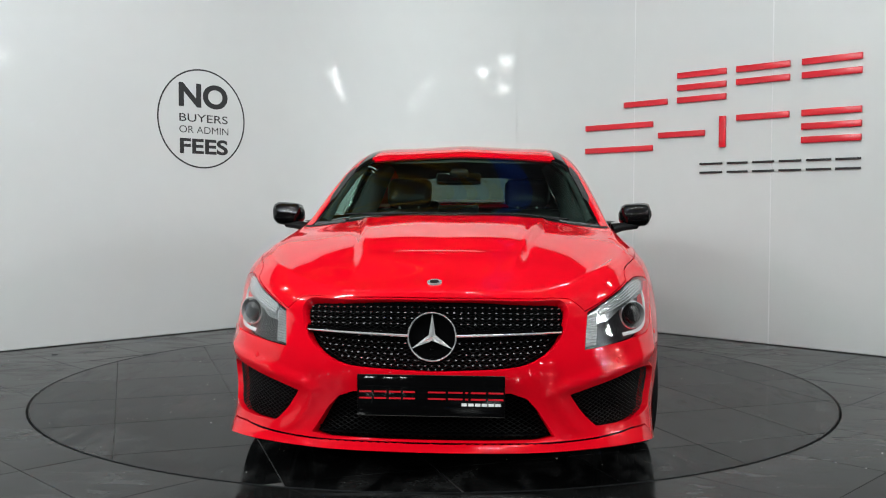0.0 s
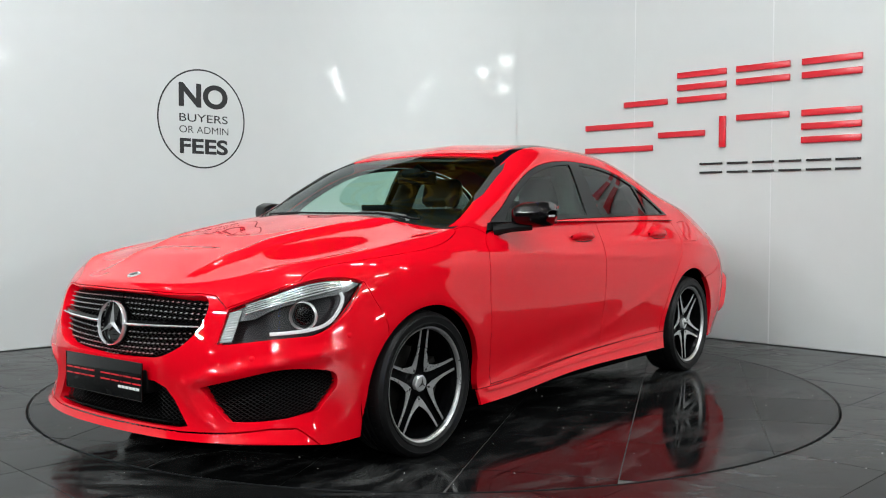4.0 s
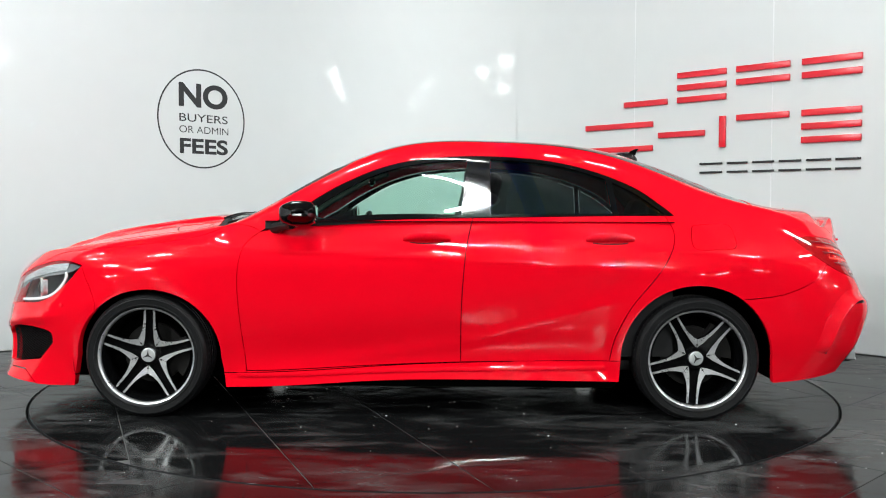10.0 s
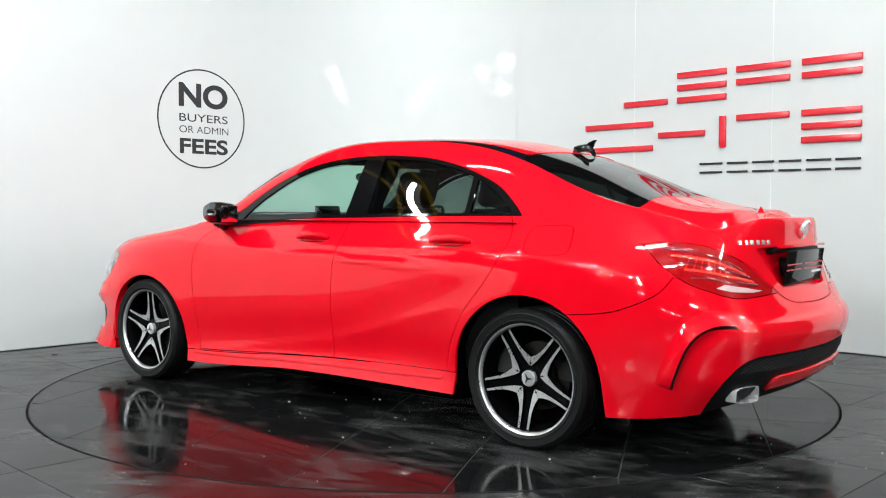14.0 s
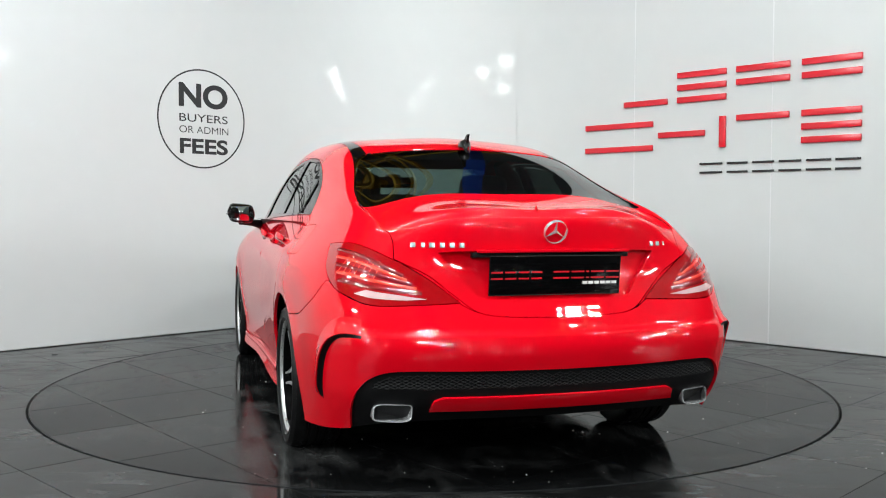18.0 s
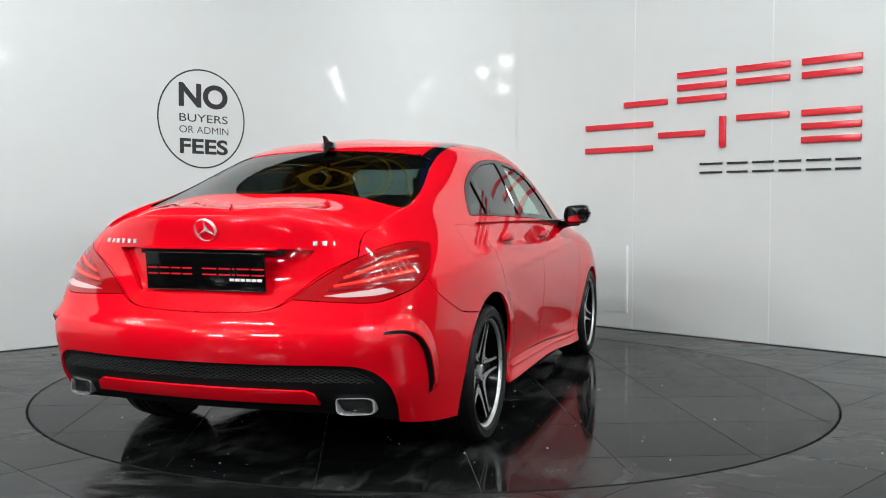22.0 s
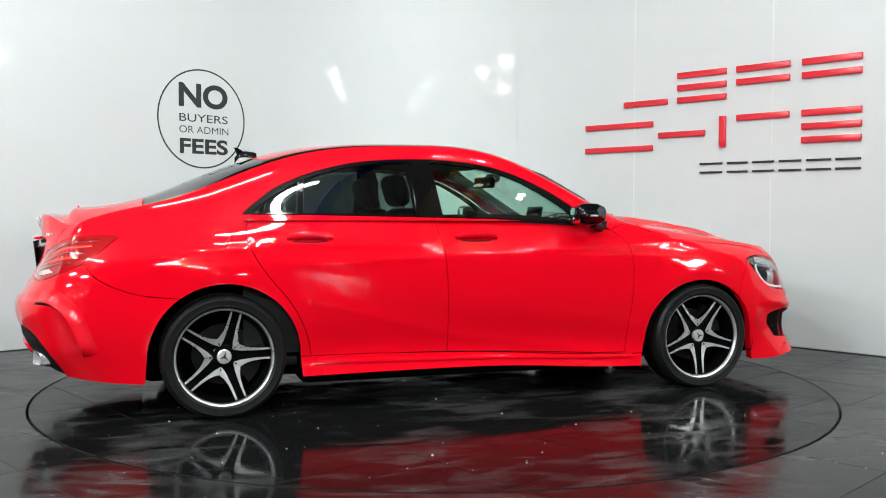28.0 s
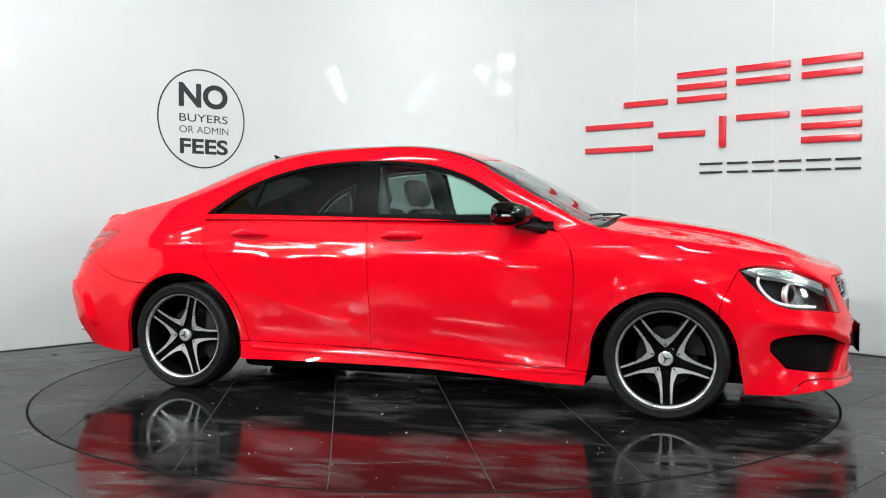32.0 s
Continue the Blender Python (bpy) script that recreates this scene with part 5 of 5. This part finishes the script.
# ---------- exhaust tips ----------
for _sd in (1, -1):
    out = []
    for k in range(40):
        a = 2 * math.pi * k / 40
        ca, sa = math.cos(a), math.sin(a)
        out.append((0.066 * math.copysign(abs(ca) ** 0.42, ca) - 0.006 * sa, 0.031 * math.copysign(abs(sa) ** 0.42, sa)))
    bm = bmesh.new()
    rows = []
    for k, (dx, sc) in enumerate(((0.03, 1.0), (-0.002, 1.03), (-0.009, 1.02), (-0.012, 0.985), (-0.010, 0.95), (0.0, 0.93), (0.05, 0.92))):
        rows.append([(-2.226 + dx + 0.5 * max(0.0, q[0] + 0.02), _sd * (0.607 + q[0] * sc), 0.302 + q[1] * sc) for q in out])
    sheet(bm, rows, False, True)
    tip = part("exhaust_tip", bm, CHROME, CAR, "rectangular chrome exhaust tip")
    part("exhaust_inside", boxed(-2.175, -2.13, _sd * 0.607 - 0.058, _sd * 0.607 + 0.058, 0.272, 0.332, 0.01), VOID, tip)
    part("exhaust_surround", boxed(-2.182, -2.06, _sd * 0.592 - 0.072, _sd * 0.592 + 0.072, 0.264, 0.352, 0.012, 3), PLASTIC, tip)

# ---------- door handles, mirrors, aerial, wipers ----------
for _m, _sd in ((False, 1), (True, -1)):
    for door, x in (("front_door", -0.03), ("rear_door", -0.925)):
        root = PANELS[door, _m]
        bm = bmesh.new()
        rows = []
        for i in range(15):
            t = i / 14
            xx = x + 0.118 - 0.236 * t
            s, v = C("s", xx, 0.880 + 0.004 * math.sin(math.pi * t))
            p, n = on_skin(s, v, 0.0, _sd)
            h = 0.0185 * (math.sin(math.pi * min(1, max(0.06, t * 0.92 + 0.06))) ** 0.35)
            o = 0.040 * math.sin(math.pi * min(0.98, max(0.03, t))) ** 0.45
            up = Vector((0, 0, 1))
            rows.append([p + n * o * 0.3 - up * h, p + n * o * 0.92 - up * h * 0.95, p + n * o * 1.0 - up * h * 0.4, p + n * o * 0.96 + up * h * 0.5, p + n * o * 0.8 + up * h, p + n * o * 0.3 + up * h * 1.2, p - n * 0.004 + up * h * 0.6])
        sheet(bm, rows, False, True)
        part("door_handle", bm, PAINT, root, "red grip handle", 60)
        # dark ribbon drawn where the handle shades the door skin
        ribbon("grip_shade", [C("s", x + 0.085, 0.866), C("s", x + 0.04, 0.8615), C("s", x - 0.04, 0.8615), C("s", x - 0.085, 0.866)], -0.0012, 0.0028, PLASTIC, _sd, "dark strip painted as the shade under the grip", thick=0.003, parent=root)
        bm = bmesh.new()
        rows = []
        for i in range(13):
            a = 2 * math.pi * i / 12
            row = []
            for k in (0.0, 0.6, 1.0):
                s, v = C("s", x + 0.02 + 0.075 * k * math.cos(a), 0.888 + 0.026 * k * math.sin(a))
                p, n = on_skin(s, v, 0.0012, _sd)
                row.append(p)
            rows.append(row)
        sheet(bm, rows)
        part("handle_recess", bm, PAINT, root, "", 60)
    # mirror
    root = part("door_mirror", bmesh.new(), BLACK, CAR, "gloss black door mirror")
    bm = bmesh.new()
    rows = []
    for i in range(13):
        t = -1 + 2 * i / 12
        y = 0.917 + 0.083 * t
        f = max(0.0, 1 - abs(t) ** 5.0) ** 0.5
        row = []
        for j in range(24):
            a = 2 * math.pi * j / 24
            ca, sa = math.cos(a), math.sin(a)
            ex = math.copysign(abs(ca) ** 0.62, ca)
            ez = math.copysign(abs(sa) ** 0.62, sa)
            back = ex < 0
            xx = 0.598 + (0.075 * ex if back else 0.105 * ex) * (0.45 + 0.55 * f) - 0.035 * (t + 1) * 0.5
            zz = 1.003 + 0.061 * ez * (0.3 + 0.7 * f) * (1.0 - 0.10 * (ex > 0.5)) + 0.006 * t
            row.append((xx, _sd * y, zz))
        rows.append(row)
    sheet(bm, rows, False, True)
    for r in (rows[0], rows[-1]):
        bm.faces.new([bm.verts.new(q) for q in r])
    bmesh.ops.remove_doubles(bm, verts=bm.verts, dist=1e-5)
    bm.to_mesh(root.data)
    root.data.shade_smooth()
    bm.free()
    part("mirror_glass", boxed(0.502, 0.506, min(_sd * 0.875, _sd * 0.985), max(_sd * 0.875, _sd * 0.985), 0.958, 1.045, 0.002), MIRROR, root, "mirror glass")
    bm = bmesh.new()
    tube(bm, [(0.73, _sd * 0.775, 0.930), (0.68, _sd * 0.84, 0.943), (0.62, _sd * 0.92, 0.950)], [0.030, 0.022, 0.020], 10)
    part("mirror_arm", bm, PLASTIC, root, "black mirror arm")
    bm = bmesh.new()
    tube(bm, [(0.672, _sd * 0.90, 0.993), (0.655, _sd * 0.955, 0.996), (0.61, _sd * 0.993, 0.998), (0.56, _sd * 1.004, 0.999)], 0.0062, 8)
    part("turn_signal", bm, CHROME, root, "clear turn signal strip")

# aerial fin
bm = bmesh.new()
rows = []
for x, w, z in ((-1.085, 0.004, 1.352), (-1.11, 0.022, 1.360), (-1.15, 0.026, 1.364), (-1.185, 0.022, 1.358), (-1.21, 0.004, 1.325)):
    rows.append([(x, -w, z - 0.035), (x, -w * 0.8, z - 0.010), (x, 0, z), (x, w * 0.8, z - 0.010), (x, w, z - 0.035)])
sheet(bm, rows)
_a = part("roof_aerial", bm, BLACK, CAR, "gloss black roof aerial fin", 60)
bm = bmesh.new()
prism(bm, [(-1.145, 1.345), (-1.172, 1.370), (-1.20, 1.382), (-1.216, 1.382), (-1.203, 1.360), (-1.20, 1.345)], -0.005, 0.005)
part("aerial_blade", bm, BLACK, _a, "", 40)


def wiper(pts, r):
    p3 = []
    for x, y in pts:
        s, v = C("t", x, abs(y))
        q, n = on_skin(s, v, 0.012, 1 if y >= 0 else -1)
        p3.append(q)
    return tube(bmesh.new(), p3, r, 6)


part("wiper", wiper([(1.00, 0.55), (0.985, 0.30), (1.00, 0.05), (1.01, -0.1)], 0.0055), PLASTIC, CAR, "black wiper blade")
part("wiper", wiper([(1.00, -0.05), (0.97, -0.30), (0.93, -0.55)], 0.0055), PLASTIC, CAR, "black wiper blade")
for _y in (0.28, -0.42):
    part("wiper_arm", wiper([(1.05, _y + 0.22), (1.01, _y + 0.1), (0.985, _y)], 0.006), PLASTIC, CAR, "black wiper arm")
# bright strip along the sills' black inserts and lower intake blade
_rows = []
for _y in np.linspace(-0.40, 0.40, 17):
    _s, _v = C("f", abs(_y), 0.228)
    _q, _nn = on_skin(_s, _v, -0.006, 1 if _y >= 0 else -1)
    _rows.append([_q + Vector((-0.03, 0, 0.004)), _q + Vector((0, 0, 0.003)), _q + Vector((0, 0, -0.003)), _q + Vector((-0.03, 0, -0.004))])
part("intake_blade", sheet(bmesh.new(), _rows), BLACK, CAR, "gloss black intake blade")
# small parking sensors
for _s, _v in ((1.08, .385), (.70, .345)):
    for _sd in (1, -1):
        _q, _nn = on_skin(_s, _v, 0.0, _sd)
        _o = part("parking_sensor", lathe(bmesh.new(), [(0.0, 0.0022), (0.009, 0.002), (0.0105, 0.001), (0.0105, -0.004)], 16, "z"), PAINT, CAR, "small red parking sensor")
        _o.matrix_basis = Matrix.Translation(_q) @ _nn.to_track_quat("Z", "Y").to_matrix().to_4x4()

# raised blade along each sill
for _sd, _m in ((1, False), (-1, True)):
    ribbon("skirt_blade", [(at_x(1, 0.90), .050), (at_x(1, 0.5), .046), (at_x(1, 0.0), .046), (at_x(1, -0.5), .048), (at_x(1, -0.90), .052)], -0.007, 0.010, PAINT, _sd, "", thick=0.012, parent=PANELS["side_skirt", _m])


# ---------- cabin ----------
def cushion(x0, x1, y0, y1, z0, z1, bevel, m=None):
    bm = boxed(x0, x1, y0, y1, z0, z1, bevel, 4)
    if m is not None:
        bmesh.ops.transform(bm, matrix=m, verts=bm.verts)
    return bm


def build_cabin():
    part("cabin_floor", boxed(-1.55, 0.85, -0.70, 0.70, 0.22, 0.27, 0.01), DASH, CAR, "dark cabin floor")
    for sd in (1, -1):
        y = 0.37 * sd
        seat = part("front_seat", cushion(-0.12, 0.42, y - 0.25, y + 0.25, 0.30, 0.50, 0.07), SEAT, CAR, "black leather front seat")
        lean = Matrix.Translation((-0.14, y, 0.46)) @ pose(0, 0, 0, 0, -17, 0)
        part("backrest", cushion(-0.075, 0.065, -0.245, 0.245, 0.0, 0.60, 0.065, lean), SEAT, seat)
        part("headrest", cushion(-0.055, 0.045, -0.14, 0.14, 0.615, 0.80, 0.05, lean), SEAT, seat)
        for k in (-0.06, 0.06):
            bm = bmesh.new()
            tube(bm, [lean @ Vector((0, k, 0.58)), lean @ Vector((0, k, 0.66))], 0.007, 8)
            part("headrest_post", bm, CHROME, seat)
        bm = bmesh.new()
        rows = []
        for x in np.linspace(0.78, -1.25, 12):
            rows.append([(x, sd * 0.775, 0.30), (x, sd * 0.765, 0.75), (x, sd * 0.775, 0.965), (x, sd * 0.80, 0.97)])
        sheet(bm, rows)
        part("door_lining", bm, DASH, CAR, "black door lining", 40)
    bench = part("rear_bench", cushion(-1.05, -0.55, -0.62, 0.62, 0.33, 0.52, 0.06), SEAT, CAR, "black leather rear bench")
    lean = Matrix.Translation((-1.02, 0, 0.48)) @ pose(0, 0, 0, 0, -24, 0)
    part("bench_back", cushion(-0.08, 0.06, -0.62, 0.62, 0.0, 0.56, 0.06, lean), SEAT, bench)
    for y in (-0.38, 0.38):
        part("bench_headrest", cushion(-0.05, 0.04, y - 0.13, y + 0.13, 0.55, 0.67, 0.04, lean), SEAT, bench)
    # parcel shelf and bulkhead
    part("parcel_shelf", boxed(-1.80, -1.20, -0.60, 0.60, 0.965, 0.985, 0.008), DASH, CAR, "black parcel shelf")
    # dashboard
    bm = bmesh.new()
    rows = []
    for y in np.linspace(-0.74, 0.74, 25):
        hump = 0.035 * math.exp(-((y + 0.37) / 0.17) ** 2)
        k = 0.06 * (abs(y) / 0.74) ** 2
        rows.append([(1.0 - 2 * k, y, 0.945), (0.86 - k, y, 0.955), (0.72 - k, y, 0.952 + hump), (0.63 - k, y, 0.925 + hump), (0.60 - k, y, 0.86), (0.66 - k, y, 0.70), (0.62, y, 0.55)])
    sheet(bm, rows)
    part("dashboard", bm, DASH, CAR, "black soft-touch dashboard", 50)
    scr = part("centre_screen", boxed(-0.01, 0.01, -0.105, 0.105, 0.0, 0.125, 0.008), BLACK, CAR, "black centre display")
    scr.matrix_basis = pose(0.66, 0.0, 0.93, 0, 12, 0)
    bm = bmesh.new()
    tube(bm, [(0, 0.185 * math.cos(2 * math.pi * i / 36), 0.185 * math.sin(2 * math.pi * i / 36)) for i in range(36)], 0.0165, 10, True)
    wheel = part("steering_wheel", bm, SEAT, CAR, "black leather steering wheel", 60)
    wheel.matrix_basis = pose(0.44, -0.37, 0.835, 0, -22, 0)
    part("airbag_boss", boxed(-0.02, 0.03, -0.07, 0.07, -0.06, 0.06, 0.02, 3), DASH, wheel)
    for a in (0, 180, 270):
        bm = boxed(-0.008, 0.008, 0.05, 0.18, -0.02, 0.02, 0.005)
        bmesh.ops.rotate(bm, verts=bm.verts, matrix=Matrix.Rotation(radians(a), 3, "X"))
        part("wheel_spoke", bm, DASH, wheel)
    bm = bmesh.new()
    tube(bm, [(0.47, -0.37, 0.82), (0.65, -0.37, 0.75)], 0.035, 10)
    part("steering_column", bm, DASH, CAR)
    # inner mirror with its foot
    mir = part("interior_mirror", boxed(-0.02, 0.015, -0.125, 0.125, -0.036, 0.036, 0.016, 3), BLACK, CAR, "black interior mirror")
    mir.matrix_basis = pose(0.33, -0.02, 1.20, 0, 8, 6)
    part("mirror_face", boxed(-0.0225, -0.019, -0.112, 0.112, -0.027, 0.027, 0.001), MIRROR, mir)
    part("mirror_foot", cushion(0.015, 0.085, -0.05, 0.05, 0.012, 0.06, 0.02), PLASTIC, mir)
    # headlining and pillars inside
    nv, ns = 14, 30
    bm = bmesh.new()
    rows = []
    for s in np.linspace(2.65, 4.03, ns):
        vv = np.linspace(1.10, VM, nv)
        P = skin(np.full(nv, s), vv)
        P[:, 2] -= 0.028
        left = [tuple(p) for p in P]
        right = [(p[0], -p[1], p[2]) for p in P[-2::-1]]
        rows.append(left + right)
    sheet(bm, rows)
    part("headlining", bm, HEADLINING, CAR, "grey cloth headlining", 60)
    for sd in (1, -1):
        bm = bmesh.new()
        tube(bm, [(-0.21, sd * 0.68, 0.45), (-0.235, sd * 0.655, 0.98), (-0.275, sd * 0.56, 1.20), (-0.30, sd * 0.49, 1.30)], [0.085, 0.08, 0.065, 0.04], 12)
        part("inner_pillar", bm, HEADLINING, CAR, "dark grey inner pillar", 60)
        bm = bmesh.new()
        tube(bm, [(-1.36, sd * 0.58, 0.99), (-1.28, sd * 0.54, 1.08), (-1.14, sd * 0.49, 1.20)], [0.07, 0.055, 0.03], 10)
        part("inner_pillar", bm, HEADLINING, CAR, "dark grey inner pillar", 60)
        bm = bmesh.new()
        tube(bm, [(0.85, sd * 0.675, 0.96), (0.66, sd * 0.645, 1.085), (0.45, sd * 0.60, 1.205), (0.28, sd * 0.565, 1.27)], 0.03, 10)
        part("inner_pillar", bm, HEADLINING, CAR, "dark grey inner pillar", 60)


build_cabin()


# ---------- writing and signs on the wall ----------
def wall_frame(side):
    """A pose whose x runs along the wall, y up, z out into the room."""
    if side == "left":
        return Matrix(((0.70711, 0, 0.70711, -2.105), (0.70711, 0, -0.70711, 2.105), (0, 1, 0, 0), (0, 0, 0, 1)))
    return Matrix(((0.70711, 0, -0.70711, 2.065), (-0.70711, 0, -0.70711, 2.065), (0, 1, 0, 0), (0, 0, 0, 1)))


def text_mesh(body, height, width, bold):
    cu = bpy.data.curves.new("lettering", "FONT")
    cu.body, cu.size, cu.extrude, cu.offset = body, 1.0, 0.0, bold
    tmp = bpy.data.objects.new("lettering", cu)
    scene.collection.objects.link(tmp)
    dg = bpy.context.evaluated_depsgraph_get()
    dg.update()
    me = bpy.data.meshes.new_from_object(tmp.evaluated_get(dg))
    bpy.data.objects.remove(tmp)
    bpy.data.curves.remove(cu)
    co = np.array([v.co[:] for v in me.vertices])
    lo, hi = co.min(0), co.max(0)
    for v in me.vertices:
        v.co = ((v.co.x - lo[0]) / (hi[0] - lo[0]) * width, (v.co.y - lo[1]) / (hi[1] - lo[1]) * height, 0.0015)
    return me


def build_roundel():
    root = thing("wall_roundel", "round black-outlined vinyl notice on the white wall", "sign")
    root.matrix_world = wall_frame("left") @ Matrix.Translation((0.209, 1.786, 0.0))
    bm = bmesh.new()
    lathe(bm, [(0.400, 0.0005), (0.400, 0.0016), (0.413, 0.0016), (0.413, 0.0005)], 96, "z")
    part("ring", bm, INK, root, "thin black ring", None)
    for body, z0, z1, u0, u1, bold in (("NO", 1.876, 2.078, -0.010, 0.452, 0.035), ("BUYERS", 1.757, 1.823, -0.006, 0.452, 0.004), ("OR ADMIN", 1.664, 1.722, -0.006, 0.458, -0.004), ("FEES", 1.492, 1.620, -0.003, 0.452, 0.03)):
        me = text_mesh(body, z1 - z0, u1 - u0, bold)
        me.materials.append(INK)
        ob = new("lettering", me)
        ob.parent = root
        ob.location = (u0 - 0.209, z0 - 1.786, 0)


build_roundel()


def build_sign():
    """Raised sign: each mark kept as plain bars in its own colour."""
    root = thing("wall_sign", "raised red and black sign of plain bars on the white wall", "sign")
    root.matrix_world = wall_frame("right")

    def bar(u0, u1, z0, z1, material, label, deep=0.022):
        part("sign_bar", boxed(u0, u1, z0, z1, 0.004, deep, 0.0015), material, root, label)
    T = 0.047
    top = ((-0.608, -0.185, "j"), (-0.092, 0.343, "e"), (0.428, 0.861, "f"), (0.953, 1.392, "f"))
    low = ((-1.009, -0.320, "w"), (-0.267, 0.162, "h"), (0.290, 0.344, "i"), (0.435, 0.860, "t"), (0.956, 1.394, "e"))
    for row, z0, z1 in ((top, 1.919, 2.167), (low, 1.540, 1.788)):
        mid = (z0 + z1) / 2
        for u0, u1, k in row:
            hs = {"j": (z0,), "e": (z0, mid - T / 2, z1 - T), "f": (mid - T / 2, z1 - T), "w": (z0, z1 - T), "h": (mid - T / 2,), "i": (), "t": (z1 - T,)}[k]
            for z in hs:
                bar(u0, u1, z, z + T, RED, "red bar")
            if k == "i":
                bar(u0, u1, z0, z1, RED, "red bar")
    for u0, u1 in ((0.119, 0.316), (0.357, 0.531), (0.570, 0.747), (0.784, 0.958), (0.994, 1.181), (1.212, 1.394)):
        bar(u0, u1, 1.405, 1.421, INK, "black bar", 0.014)
        bar(u0, u1, 1.335, 1.351, INK, "black bar", 0.014)


build_sign()
# ---------- hall round the set ----------
def build_hall():
    ceiling = boxed(-14, 14, -28, 10, 5.6, 5.8)
    tagged(link("ceiling", ceiling, CEIL), "grey sheeted industrial roof", "ceiling", kind="structure")
    for name, b in (("wall_front", (-14, 14, -28.2, -28, 0, 5.6)), ("wall_left", (-14.2, -14, -28, 10, 0, 5.6)), ("wall_right", (14, 14.2, -28, 10, 0, 5.6)), ("wall_far", (-14, 14, 10, 10.2, 0, 5.6))):
        tagged(link(name, boxed(*b), HALLWALL), "plain grey hall wall", "wall", kind="structure")
    for m in LAMPS:
        f = thing("ceiling_light", "long white tube light hanging under the roof", "light", "ceiling lights", m)
        part("housing", boxed(-0.63, 0.63, -0.10, 0.10, 0.01, 0.07, 0.01), WHITE, f)
        p = m.translation
        for k in (-0.5, 0.5):
            q = m @ Vector((k, 0, 0.06))
            ob = part("hanger", boxed(-0.005, 0.005, -0.005, 0.005, 0.0, 5.6 - q.z), STEEL, f)
            ob.matrix_basis = m.inverted() @ Matrix.Translation(q)
    for x, y, z in ((8.4, -27.3, 4.25), (-8.9, -27.3, 4.15), (13.4, -9.9, 3.2), (13.4, -5.75, 3.2), (-12.5, -16.0, 4.3), (-8.5, -20.5, 3.0), (-10.6, -19.4, 3.0), (8.6, -20.2, 3.0), (10.6, -19.0, 3.0), (-6.2, -2.6, 5.3), (0.0, -2.6, 5.3), (6.2, -2.6, 5.3)):
        f = thing("ceiling_light", "white tube light with a glowing diffuser under the roof", "light", "ceiling lights", look((x, y, z), (0, 2, 1.5)))
        part("housing", boxed(-0.5, 0.5, -0.10, 0.10, 0.015, 0.07, 0.01), WHITE, f)
        part("diffuser", boxed(-0.48, 0.48, -0.06, 0.06, -0.012, 0.015, 0.005), GLOW, f, "glowing white diffuser")
        ob = part("hanger", boxed(-0.006, 0.006, -0.006, 0.006, 0.0, 5.56 - z), STEEL, f)
        ob.matrix_basis = f.matrix_world.inverted() @ Matrix.Translation((x, y, z + 0.04))
    for x, y, turn in ((-0.5, 1.8, -53), (0.45, 1.5, -63), (-3.5, 1.0, 50)):
        truss = thing("roof_truss", "yellow painted steel lattice roof truss", "beam", "roof trusses", pose(x, y, 0, 0, 0, turn))
        part("lower_chord", boxed(-8, 8, -0.05, 0.05, 4.62, 4.72), STEELBEAM, truss)
        part("upper_chord", boxed(-8, 8, -0.05, 0.05, 5.48, 5.6), STEELBEAM, truss)
        bm = bmesh.new()
        for i in range(-6, 6):
            a, b = (i * 1.3, 4.68), ((i + 1) * 1.3, 5.52)
            if i % 2:
                a, b = (a[0], b[1]), (b[0], a[1])
            tube(bm, [(a[0], 0, a[1]), (b[0], 0, b[1])], 0.035, 6)
        part("lattice", bm, STEELBEAM, truss)
    beam = thing("crane_rail", "blue painted steel rail under the roof", "beam")
    part("web", boxed(0.67, 0.73, -23, 6.5, 4.35, 4.65), BLUEBEAM, beam)
    part("flange", boxed(0.58, 0.82, -23, 6.5, 4.32, 4.35), BLUEBEAM, beam)


build_hall()


# ---------- what moves: the turntable and the car on it ----------
AXIS = (-0.046, -0.179)  # the table's axis in the car's own plan
TURN = [(0, -94.77), (1.5, -106.37), (6, -146.34), (9, -172.54), (13, -208.91), (17.5, -249.33), (19, -262.75), (23, -297.49), (28, -341.94), (32, -377.79)]


def turn_at(t):
    ts = [a for a, _ in TURN]
    f = natural_spline(ts, [b for _, b in TURN])
    return float(f(np.array([float(t)]))[0])


def motions():
    ts = [0.5 * i for i in range(65)]
    walk(TABLE, [(t, pose(0, 0, 0, 0, 0, turn_at(t))) for t in ts])
    rows = []
    for t in ts:
        a = radians(turn_at(t))
        x, y = -AXIS[0], -AXIS[1]
        rows.append((t, pose(math.cos(a) * x - math.sin(a) * y, math.sin(a) * x + math.cos(a) * y, 0, 0, 0, turn_at(t))))
    walk(CAR, rows)


motions()
